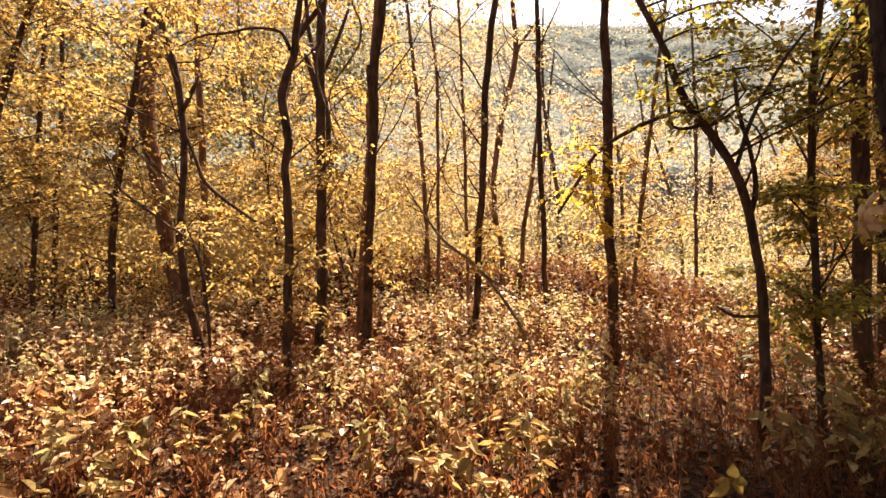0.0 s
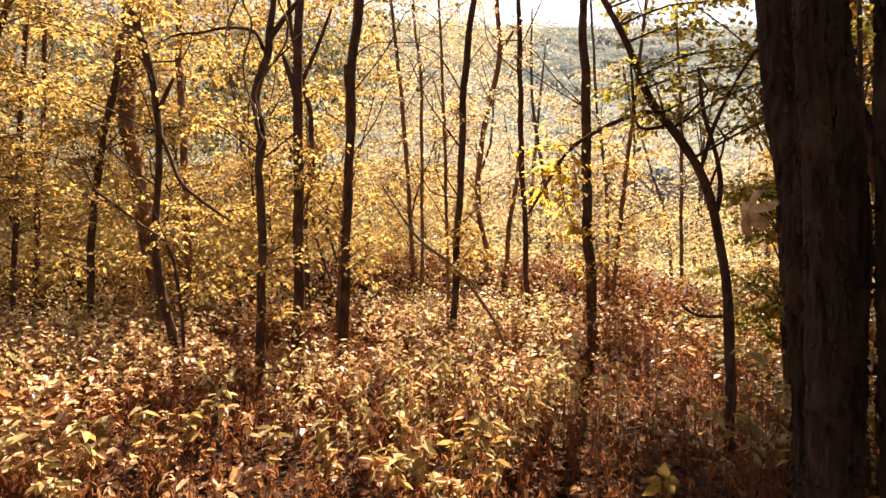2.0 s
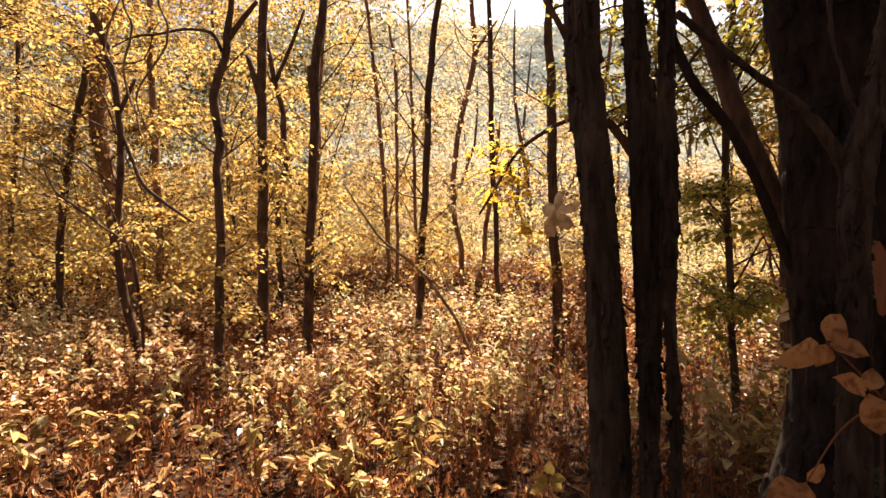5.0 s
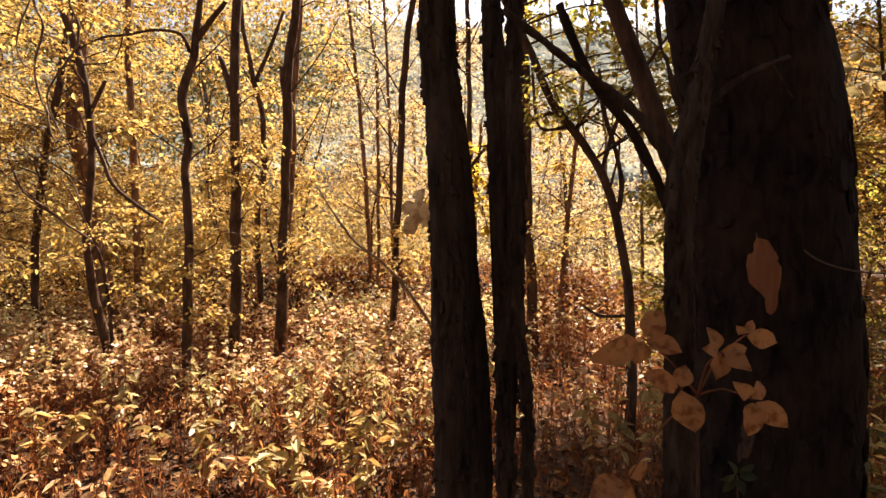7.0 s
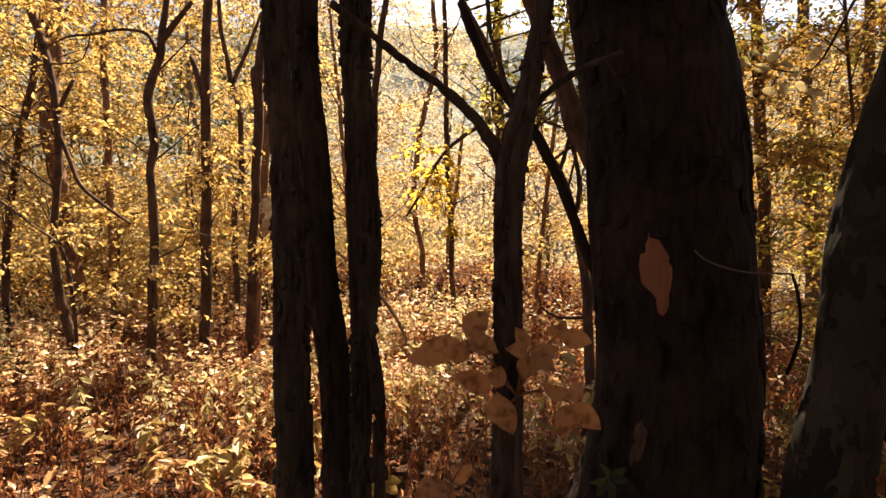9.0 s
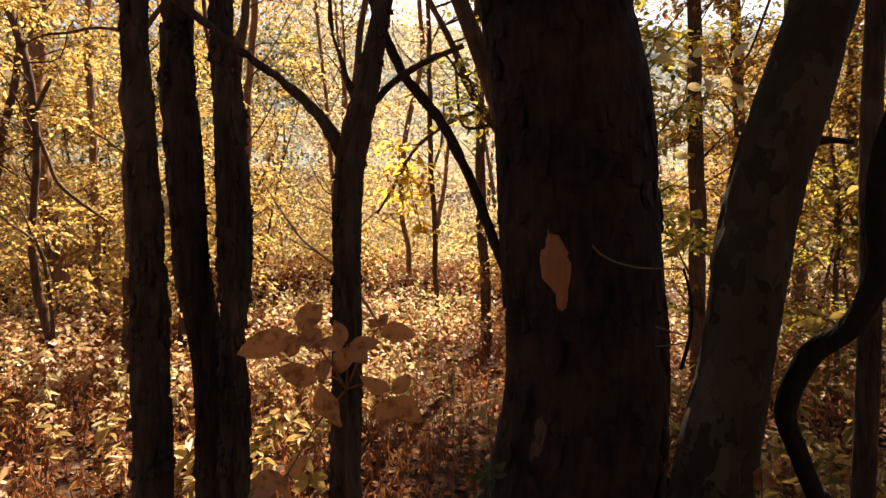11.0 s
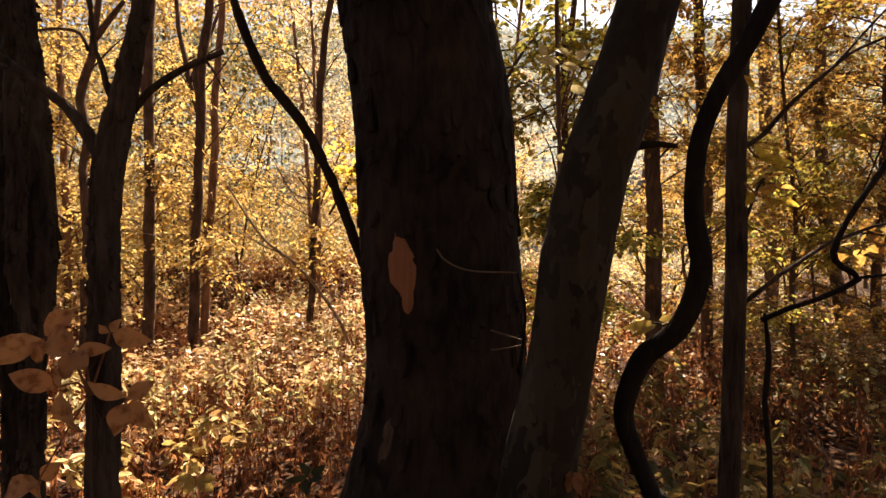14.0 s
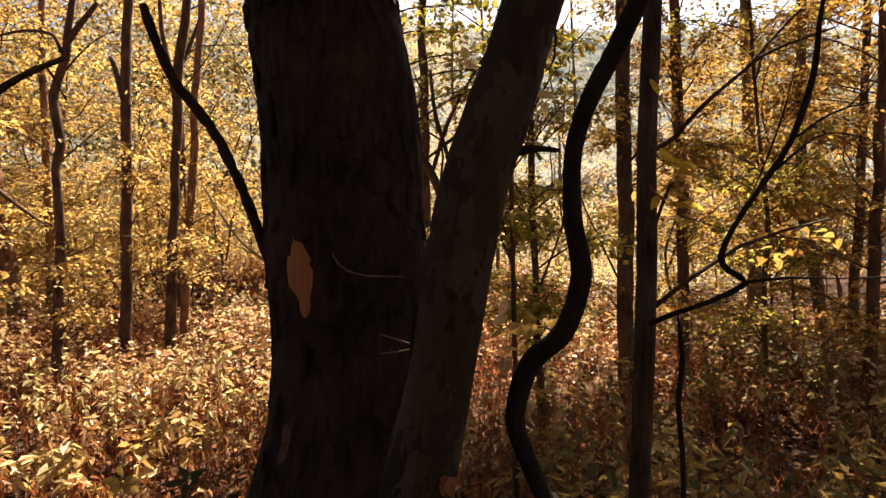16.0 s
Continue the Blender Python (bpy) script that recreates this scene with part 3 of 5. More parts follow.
limb = [(2.02, 4.05, 2.65, 0.0217), (1.96, 4.25, 2.8, 0.0227), (1.8, 4.25, 2.77, 0.0182), (1.58, 4.4, 2.69, 0.0188), (1.36, 4.6, 2.54, 0.0148), (1.19, 4.7, 2.26, 0.0151), (1.04, 4.7, 2.01, 0.0101)]
cluster = [(1.2, 4.75, 2.38, 0.36, 110, 1.36, 4.6, 2.54), (1.06, 4.7, 2.60, 0.30, 80, 1.42, 4.55, 2.6), (1.36, 4.7, 2.20, 0.28, 95, 1.3, 4.62, 2.45), (1.38, 4.7, 2.0, 0.26, 80, 1.3, 4.65, 2.4), (1.44, 4.7, 1.84, 0.2, 55, 1.38, 4.68, 2.1), (1.14, 4.72, 2.16, 0.26, 70, 1.22, 4.7, 2.3)]
rng = np.random.default_rng(12)
for bx, by, bz, reach, count, hx, hy, hz in cluster:
    a, b = spray(rng, (hx, hy, hz), (bx, by, bz), reach, count, 0.056)
    piece("bough", *tube([(hx, hy, hz, 0.006), (bx, by, bz, 0.003)], 6, 0.1), BARK, curved, origin=curved.location)
    tagged(piece("twig_spray", *b, BARK, curved, origin=curved.location), kind="stuff")
    tagged(piece("foliage", *a, LEMON, curved, "hanging cluster of bright yellow leaves", origin=curved.location), kind="stuff")
p = [(3.15, 4.4, 0.58, 0.0424), (3.1, 4.4, 1.42, 0.0377), (3.08, 4.4, 2.37, 0.0377), (3.09, 4.4, 3.07, 0.0377), (3.16, 4.4, 3.78, 0.033)]
# Unseen high boughs, added to darken the ground and wood before them.
high = [(R.uniform(2.7, 5.4), R.uniform(6.4, 9.6), R.uniform(6.0, 7.4), 0.8, 290) for _ in range(42)] + [(R.uniform(5.4, 8.5), R.uniform(7.5, 10.5), R.uniform(6.6, 8.0), 0.8, 220) for _ in range(16)]
tree(p, BARK, "slim dark trunk among ochre leaves", high[:16] + [(R.uniform(2.7, 3.7), R.uniform(4.3, 5.4), R.uniform(0.95, 2.4), 0.35, 65) for _ in range(11)] + [(R.uniform(2.6, 3.5), R.uniform(3.2, 3.8), R.uniform(2.7, 3.4), 0.3, 45) for _ in range(8)] + around(R, p, 14, 1.1, 4.2, 0.45, 0.8, 105), OLIVE, seed=24, top=5.0)
p = [(4.14, 5.24, 0.53, 0.1066), (4.14, 5.24, 1.65, 0.1009), (4.13, 5.24, 2.77, 0.0953), (4.12, 5.24, 4.17, 0.0841)]
tree(p, BARK, "sturdy dark trunk among ochre leaves", high[16:] + around(R, p, 15, 1.0, 4.6, 0.5, 1.0, 120), OCHRE, seed=25, top=6.0)

# dense golden trees
p = [(-3.84, 7.6, 1.22, 0.1383), (-3.97, 7.6, 1.63, 0.1383), (-4.12, 7.6, 2.6, 0.1301), (-4.22, 7.6, 3.09, 0.1383), (-4.29, 7.6, 3.66, 0.1464), (-4.26, 7.6, 4.47, 0.1383), (-4.2, 7.6, 5.29, 0.122)]
tree(p, BROWN, "thick leaning brown trunk in golden foliage", around(R, p, 19, 1.8, 5.8, 0.6, 1.8, 165), YELLOW, seed=30, sides=16)
p = [(-2.64, 5.8, 0.47, 0.0683), (-2.74, 5.8, 0.9, 0.0621), (-2.82, 5.8, 1.27, 0.0621), (-2.89, 5.8, 1.83, 0.0497), (-2.85, 5.8, 2.64, 0.0497), (-2.88, 5.8, 3.26, 0.0497), (-2.97, 5.8, 3.76, 0.0559), (-3.1, 5.8, 4.19, 0.0559), (-3.19, 5.8, 4.44, 0.0497)]
tree(p, BARK, "slender leaning dark tree with gold leaves", around(R, p, 7, 1.2, 4.4, 0.5, 1.3, 135), YELLOW, seed=31, limbs=[[(-2.87, 5.8, 3.2, 0.0248), (-2.77, 5.8, 3.42, 0.0248), (-2.69, 5.8, 3.58, 0.0186)],
            [(-2.87, 5.8, 3.05, 0.022), (-2.738, 5.8, 2.731, 0.022), (-2.613, 5.8, 2.437, 0.023), (-2.406, 5.8, 2.249, 0.021), (-2.144, 5.8, 2.062, 0.016), (-2.05, 5.8, 1.999, 0.009)]])
p = [(-2.41, 5.5, 0.53, 0.0235), (-2.46, 5.5, 1.12, 0.0235), (-2.58, 5.5, 1.71, 0.0235), (-2.85, 5.5, 1.94, 0.0177), (-3.17, 5.5, 2.18, 0.0177)]
tree(p, BARK, "arching thin dark sapling over weeds", around(R, p, 3, 1.2, 2.3, 0.4, 0.6, 105), YELLOW, seed=32, sides=8, top=0.8)
p = [(-4.48, 7.1, 0.8, 0.0608), (-4.47, 7.1, 1.78, 0.0608), (-4.35, 7.1, 2.92, 0.0532), (-4.19, 7.1, 3.76, 0.0608), (-4.07, 7.1, 4.6, 0.0456)]
tree(p, BARK, "dark leaning trunk among golden leaves", around(R, p, 19, 1.9, 5.0, 0.6, 1.3, 150), GOLD, seed=33)
for s, p in enumerate(([(-6.27, 8, 1.2, 0.0514), (-6.21, 8, 2.22, 0.0514), (-6.15, 8, 3.77, 0.0514), (-6.11, 8, 4.62, 0.0428)],
                       [(-6.31, 8.5, 1.44, 0.0546), (-6.27, 8.5, 2.53, 0.0546), (-6.19, 8.5, 3.89, 0.0455), (-6.18, 8.5, 4.8, 0.0455)])):
    tree(p, BARK, "thin dark trunk behind golden foliage", around(R, p, 19, 2.0, 5.6, 0.6, 1.4, 150), YELLOW, seed=34 + s)
p = [(-5.69, 6.3, 0.9, 0.0944), (-5.62, 6.3, 1.98, 0.0877), (-5.42, 6.3, 3.06, 0.0742), (-5.22, 6.3, 3.8, 0.0607), (-5.08, 6.3, 4.27, 0.0472)]
# Its last boughs, beyond the view, are added to shade the golden leaves.
tree(p, BARK, "dark leaning tree with many upward branches", around(R, p, 20, 1.9, 5.0, 0.55, 1.3, 150) + [(R.uniform(-8.5, -3.0), R.uniform(10.5, 12.5), R.uniform(7.3, 8.8), 0.8, 180) for _ in range(6)], GOLD, seed=36)

# the shady wood
for s, (p, m) in enumerate((
        ([(5.148, 6.2, 0.413, 0.0863), (5.145, 6.2, 1.87, 0.0829), (5.096, 6.2, 3.331, 0.0796), (5.053, 6.2, 4.663, 0.073)], OCHRE),
        ([(5.57, 5.3, 0.52, 0.034), (5.55, 5.3, 1.39, 0.034), (5.59, 5.3, 1.96, 0.0284), (5.52, 5.3, 2.81, 0.0227)], OLIVE),
        ([(7.34, 6.5, 0.63, 0.0696), (7.41, 6.5, 1.46, 0.0696), (7.48, 6.5, 2.71, 0.0626), (7.52, 6.5, 3.76, 0.0557)], OCHRE),
        ([(6.37, 5, 0.64, 0.0696), (6.44, 5, 1.94, 0.0642), (6.49, 5, 3.28, 0.0589), (6.52, 5, 4.09, 0.0535)], OCHRE))):
    tree(p, BARK, "dark slim trunk in the shady ochre wood", around(R, p, 21, 0.9, 4.4, 0.5, 1.1, 120), m, seed=40 + s)
for s, p in enumerate(([(7.54, 7.2, 0.52, 0.1002), (7.38, 7.2, 1.44, 0.1002), (7.23, 7.2, 2.44, 0.1002), (7.2, 7.2, 3.6, 0.0848), (7.22, 7.2, 4.99, 0.0771)],
                       [(7.33, 8.5, 1.03, 0.1365), (7.31, 8.5, 2.12, 0.1274), (7.25, 8.5, 3.94, 0.1183), (7.21, 8.5, 5.58, 0.1092)])):
    tree(p, GREY, "grey-brown trunk deep in the ochre wood", around(R, p, 28, 1.4, 5.2, 0.6, 1.3, 127), OCHRE, seed=50 + s)

# ---- the near trees ----
STEM = "slender dark stem with rough flaky bark, one of a clump"
CLUMP = ([(1.062, 1.045, 1.230, 0.0375), (1.056, 1.045, 1.399, 0.0364), (1.054, 1.045, 1.512, 0.0364), (1.051, 1.045, 1.625, 0.0336), (1.046, 1.045, 1.738, 0.0308), (1.039, 1.045, 1.851, 0.0280), (1.032, 1.045, 1.965, 0.0268), (1.022, 1.045, 2.078, 0.0263), (1.018, 1.045, 2.237, 0.0257)],
         [(1.119, 1.18, 1.172, 0.0354), (1.114, 1.18, 1.362, 0.0347), (1.104, 1.175, 1.490, 0.0365), (1.086, 1.155, 1.619, 0.0377), (1.077, 1.155, 1.743, 0.0371), (1.067, 1.155, 1.868, 0.0396), (1.051, 1.165, 1.996, 0.0399), (1.040, 1.175, 2.126, 0.0352), (1.035, 1.19, 2.313, 0.0344)],
         [(1.178, 1.135, 1.191, 0.0225), (1.178, 1.135, 1.374, 0.0237), (1.179, 1.14, 1.496, 0.0268), (1.183, 1.145, 1.619, 0.0343), (1.181, 1.145, 1.743, 0.0368), (1.174, 1.145, 1.867, 0.0349), (1.168, 1.145, 1.991, 0.0331), (1.155, 1.145, 2.115, 0.0276), (1.145, 1.145, 2.289, 0.0221)],
         [(1.220, 1.1, 1.206, 0.0130), (1.217, 1.1, 1.384, 0.0153), (1.205, 1.09, 1.504, 0.0117), (1.194, 1.075, 1.623, 0.0167), (1.194, 1.07, 1.739, 0.0189), (1.193, 1.07, 1.855, 0.0183), (1.189, 1.07, 1.971, 0.0189), (1.188, 1.07, 2.087, 0.0166), (1.191, 1.07, 2.250, 0.0178)])
clump = []
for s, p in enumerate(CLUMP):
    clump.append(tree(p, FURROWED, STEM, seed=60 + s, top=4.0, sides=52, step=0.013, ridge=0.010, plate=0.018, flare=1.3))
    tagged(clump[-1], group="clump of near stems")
p = [(1.461, 0.93, 1.133, 0.0308), (1.462, 0.93, 1.248, 0.0288), (1.464, 0.93, 1.525, 0.0268), (1.463, 0.93, 1.682, 0.0258), (1.467, 0.93, 1.801, 0.0268), (1.479, 0.93, 1.88, 0.0268), (1.5, 0.93, 1.969, 0.0219), (1.528, 0.93, 2.117, 0.0169)]
FORKED = p
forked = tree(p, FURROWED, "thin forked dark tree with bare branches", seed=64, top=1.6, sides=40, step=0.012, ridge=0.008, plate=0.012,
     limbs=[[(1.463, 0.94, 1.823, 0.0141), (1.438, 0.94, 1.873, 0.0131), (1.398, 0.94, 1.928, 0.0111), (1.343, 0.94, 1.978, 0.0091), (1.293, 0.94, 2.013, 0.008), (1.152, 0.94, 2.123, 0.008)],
            [(1.483, 0.94, 1.933, 0.0091), (1.463, 0.94, 1.973, 0.007), (1.448, 0.94, 2.023, 0.005), (1.433, 0.94, 2.073, 0.005), (1.428, 0.94, 2.153, 0.005)],
            [(1.503, 0.94, 1.928, 0.008), (1.538, 0.94, 1.968, 0.007), (1.593, 0.94, 2.005, 0.006), (1.668, 0.94, 2.038, 0.005)],
            [(1.593, 0.94, 2.005, 0.005), (1.633, 0.94, 2.023, 0.003), (1.673, 0.94, 1.963, 0.002)]])
p = [(1.996, 1.62, 0.64, 0.3554), (2.01, 1.62, 0.795, 0.3121), (2.03, 1.62, 0.929, 0.2809), (2.054, 1.62, 1.105, 0.2566), (2.065, 1.62, 1.243, 0.2479), (2.067, 1.62, 1.416, 0.2445), (2.048, 1.62, 1.69, 0.2445), (2.025, 1.62, 2.108, 0.2427), (1.968, 1.62, 2.455, 0.2306)]
BIG, BIG_FLAT = p, 0.68
# Unseen overhead canopy, added to keep sun and sky off the near trunks.
shade_canopy = [(R.uniform(0.3, 7.5), R.uniform(-4.0, 5.5), R.uniform(6.0, 9.0), 0.8, 250) for _ in range(145)]
big_tree = tree(p, SCALY, "massive dark trunk with a bare tan scar", shade_canopy, OCHRE, 0.16, seed=65, top=6.0, sides=120, step=0.02, ridge=0.012, plate=0.05, flare=1.02, squash=BIG_FLAT,
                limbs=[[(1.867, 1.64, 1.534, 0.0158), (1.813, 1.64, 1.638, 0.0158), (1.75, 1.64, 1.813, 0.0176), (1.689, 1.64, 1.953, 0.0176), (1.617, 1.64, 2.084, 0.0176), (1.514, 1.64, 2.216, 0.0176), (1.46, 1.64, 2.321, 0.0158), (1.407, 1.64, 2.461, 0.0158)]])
tree([(2.265, 1.29, 0.853, 0.0994), (2.279, 1.29, 1.083, 0.0939), (2.328, 1.29, 1.333, 0.0828), (2.353, 1.29, 1.47, 0.0801), (2.385, 1.29, 1.689, 0.0856), (2.428, 1.29, 1.883, 0.0828), (2.475, 1.29, 2.021, 0.0828), (2.561, 1.29, 2.297, 0.0746)], MOTTLED,
     "leaning tree with mottled grey-brown flaking bark", seed=66, limbs=[[(2.50, 1.32, 1.93, 0.014), (2.56, 1.30, 1.945, 0.012), (2.63, 1.29, 1.94, 0.006)]], top=5.0, sides=72, step=0.015, ridge=0.005, plate=0.04, flare=1.3)
p = [(2.763, 3.1, 1.038, 0.0216), (2.75, 3.1, 1.6, 0.0216), (2.741, 3.1, 2.164, 0.0199), (2.732, 3.1, 2.761, 0.0182), (2.726, 3.1, 3.293, 0.0166)]
tree(p, BARK, "thin dark sapling with a few olive leaves", around(R, p, 7, 1.6, 3.6, 0.3, 0.4, 45), OLIVE, seed=70, top=2.5, sides=10)
tree([(2.211, 2, 1.138, 0.0364), (2.127, 2, 1.525, 0.0364), (2.042, 2, 1.783, 0.0385), (1.968, 2, 1.933, 0.0407), (1.861, 2, 2.171, 0.0407), (1.786, 2, 2.386, 0.0364), (1.684, 2, 2.646, 0.0321)], BARK,
     "bent reddish-brown stem behind the massive trunk", seed=67, top=2.0, sides=24, step=0.03, ridge=0.004)
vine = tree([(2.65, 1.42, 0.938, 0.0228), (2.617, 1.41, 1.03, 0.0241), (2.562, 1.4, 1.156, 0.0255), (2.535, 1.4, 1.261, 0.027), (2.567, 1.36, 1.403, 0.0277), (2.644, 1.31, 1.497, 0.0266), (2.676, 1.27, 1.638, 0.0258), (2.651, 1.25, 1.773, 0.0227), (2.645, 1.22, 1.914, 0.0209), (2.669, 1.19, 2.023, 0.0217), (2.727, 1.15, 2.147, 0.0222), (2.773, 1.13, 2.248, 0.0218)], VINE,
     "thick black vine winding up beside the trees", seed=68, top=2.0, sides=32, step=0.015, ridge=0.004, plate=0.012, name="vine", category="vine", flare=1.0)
p = [(2.955, 1.69, 0.688, 0.0344), (2.967, 1.69, 0.9, 0.0326), (2.982, 1.69, 1.227, 0.0326), (2.99, 1.69, 1.497, 0.0326), (2.995, 1.69, 1.693, 0.0326), (2.996, 1.69, 2.038, 0.0307), (3.016, 1.69, 2.491, 0.0289)]
slim_stem = tree(p, FURROWED, "slim straight dark stem with long branches", boughs=[(3.60, 1.72, 1.80, 0.20, 40), (3.12, 1.66, 1.97, 0.10, 9)], leaf_mat=OCHRE, leaf=0.05, seed=69, top=4.0, sides=32, step=0.02, ridge=0.003, plate=0.015,
     limbs=[[(3.017, 1.69, 2.017, 0.009), (3.081, 1.69, 2.056, 0.0081), (3.171, 1.69, 2.156, 0.0072), (3.307, 1.69, 2.273, 0.0063), (3.397, 1.69, 2.336, 0.0054), (3.61, 1.69, 2.417, 0.0036)],
            [(3.307, 1.69, 2.273, 0.0054), (3.379, 1.69, 2.354, 0.0045), (3.488, 1.69, 2.471, 0.0036)]])

# ---- thickets and far woods ----
def clumps(rng, centres, leaf, per, reach):
    """Foliage of many shrubs or far trees in one mesh."""
    n = len(centres)
    at = np.repeat(centres, per, 0) + rng.normal(0, 1, (n * per, 3)) * np.repeat(reach, per, 0)
    way = rng.normal(0, 1, (n * per, 3)) + [0, 0, -0.3]
    up = unit(rng.normal(0, 0.7, (n * per, 3)) + [0, 0, 1])
    ln = leaf * rng.uniform(0.6, 1.3, n * per)
    return flat_leaves(at, way, up, ln, ln * rng.uniform(0.6, 0.95, n * per))


def woods(name, label, mat, rng, count, y0, y1, slope0, slope1, low, high, leaf, per, reach):
    """A belt of far trees: low and high are slopes of sight above eye height that its foliage fills."""
    y = rng.uniform(y0, y1, count)
    x = 1.2 + y * rng.uniform(slope0, slope1, count)
    z = 1.7 + y * rng.uniform(low, high, count)
    z = np.maximum(z, land(x, y) + 0.3)
    r = np.stack([np.full(count, reach)] * 2 + [np.full(count, reach * 0.55)], 1) * rng.uniform(0.6, 1.4, (count, 1))
    v, f = clumps(rng, np.stack([x, y, z], 1), leaf, per, r)
    tagged(piece(name, v, f, mat), label, "foliage", kind="stuff")


def far_trunks(name, label, mat, rng, count, y0, y1, slope0, slope1, height):
    chunks = []
    for _ in range(count):
        y = rng.uniform(y0, y1)
        x = 1.2 + y * rng.uniform(slope0, slope1)
        g = float(land(x, y))
        h, r, lean = height * rng.uniform(0.7, 1.2), rng.uniform(0.03, 0.075), rng.normal(0, 0.5)
        chunks.append(tube([(x, y, g - 0.1, r * 1.3), (x + lean * 0.2, y, g + h * 0.3, r), (x + lean * 0.5 + rng.normal(0, 0.2), y, g + h * 0.65, r * 0.8), (x + lean, y, g + h, r * 0.4)], 7, 0.8))
    v, f = joined(chunks)
    tagged(piece(name, v, f, mat, smooth=True), label, "trees", kind="stuff")


woods("golden_thicket", "sunlit yellow undergrowth along the bank", PALE, R, 200, 10.6, 14.5, -0.75, 0.5, -0.03, 0.08, 0.06, 110, 0.33)
woods("golden_thicket", "pale yellow bushes under the golden trees", PALE, R, 95, 9.6, 12.5, -1.25, -0.5, 0.0, 0.17, 0.06, 120, 0.36)
woods("golden_thicket", "low yellow bushes at the foot of the golden trees", YELLOW, R, 75, 7.6, 9.4, -1.15, -0.42, -0.10, 0.02, 0.055, 100, 0.27)
woods("golden_thicket", "bright yellow bushes behind the bank", YELLOW, R, 250, 10.3, 14, -1.15, 0.0, -0.05, 0.16, 0.065, 120, 0.36)
def sapling(seed, x, y, h, mat, bark, label, group, boughs, count, leaf):
    """A thin young tree, swaying a little, leafy from knee height to its tip."""
    g = float(land(x, y))
    sway = R.normal(0, 0.25, 3)
    r = R.uniform(0.016, 0.036)
    path = [(x, y, g + 0.5, r), (x + sway[0], y, g + h * 0.4, r * 0.8), (x + sway[0] + sway[1], y + 0.1, g + h * 0.75, r * 0.55), (x + sway.sum(), y + 0.1, g + h, r * 0.2)]
    t = tree(path, bark, label, around(R, path, boughs, g + 0.7, g + h, 0.5, 0.95, count), mat, leaf, seed=seed, top=0, sides=7, step=0.3, name="sapling", category="sapling")
    tagged(t, group=group)


for k in range(21):
    y = R.uniform(8.6, 13.5)
    sapling(200 + k, 1.2 + y * R.uniform(-1.12, -0.14), y, R.uniform(3.0, 5.6), YELLOW, BARK, "thin sapling full of golden yellow leaves", "golden saplings", 14, 120, 0.06)
for k in range(18):
    y = R.uniform(6.6, 12.5)
    sapling(240 + k, 1.2 + y * R.uniform(0.5, 1.2), y, R.uniform(3.0, 5.2), OCHRE, BARK, "thin sapling with ochre and olive leaves", "ochre saplings", 13, 115, 0.06)
for k in range(15):
    y = R.uniform(12, 19)
    sapling(270 + k, 1.2 + y * R.uniform(-0.18, 0.6), y, R.uniform(3.0, 6.0), ROSE, BROWN, "thin sapling with pale rusty leaves", "rusty saplings", 11, 110, 0.075)
woods("olive_woods", "olive and gold woods standing further back", OLIVE_WOODS, R, 260, 16, 28, -1.3, -0.16, 0.1, 0.62, 0.17, 150, 0.8)
woods("golden_woods", "tall golden woods standing further back", WOODS, R, 150, 15, 28, -1.3, 0.02, 0.0, 0.60, 0.11, 170, 0.8)
woods("golden_woods", "high golden crowns above the far woods", OCHRE, R, 170, 13, 20, -1.3, -0.25, 0.25, 0.60, 0.10, 180, 0.7)
woods("golden_woods", "pale gold crowns standing before the hill", ROSE, R, 170, 15, 26, -0.26, 0.10, 0.05, 0.46, 0.08, 120, 0.5)
woods("rusty_woods", "pale rusty thicket at the foot of the hill", ROSE, R, 150, 18, 34, -0.2, 0.65, -0.01, 0.15, 0.11, 120, 0.8)
woods("golden_woods", "tall ochre woods standing further back", WOODS, R, 140, 13, 28, 0.55, 1.4, 0.0, 0.38, 0.11, 170, 0.8)
woods("olive_woods", "dark olive woods standing further back", OLIVE_WOODS, R, 130, 13, 26, 0.6, 1.4, 0.0, 0.33, 0.12, 170, 0.8)


woods("hazy_woods", "pale crowns at the foot of the hill, haze in their colour", TAN_CROWN, R, 110, 29, 44, -0.12, 0.62, 0.06, 0.33, 0.2, 70, 1.1)
# a wooded hill: crown beside crown, with a fringe of loose foliage
hx, hy = np.meshgrid(np.linspace(-150, 165, 300), np.linspace(37, 130, 110), indexing="ij")
crowns = np.zeros(hx.shape)
for _ in range(3400):
    cy = R.uniform(38, 130)
    cx, size, tall = 1.2 + cy * R.uniform(-1.15, 1.25), R.uniform(1.6, 3.6), R.uniform(0.5, 1.8)
    i0, i1 = np.searchsorted(hx[:, 0], [cx - size, cx + size])
    j0, j1 = np.searchsorted(hy[0], [cy - size, cy + size])
    d = ((hx[i0:i1, j0:j1] - cx) ** 2 + (hy[i0:i1, j0:j1] - cy) ** 2) / size ** 2
    crowns[i0:i1, j0:j1] = np.maximum(crowns[i0:i1, j0:j1], tall * np.sqrt(np.clip(1 - d, 0, 1)))
hz = land(hx, hy) + 5.0 + np.clip((hy - 70) / 60, 0, 1) * 3.0 + crowns - np.clip((41 - hy) / 3, 0, 1) * 6
v = np.stack([hx, hy, hz], -1).reshape(-1, 3)
i, j = np.meshgrid(np.arange(299), np.arange(109), indexing="ij")
k = i * 110 + j
tagged(piece("wooded_hill", v, np.stack([k, k + 110, k + 111, k + 1], -1).reshape(-1, 4), HAZE_WOOD, smooth=True), "distant wooded hillside with haze put into its grey-green colour", "woods", kind="stuff")
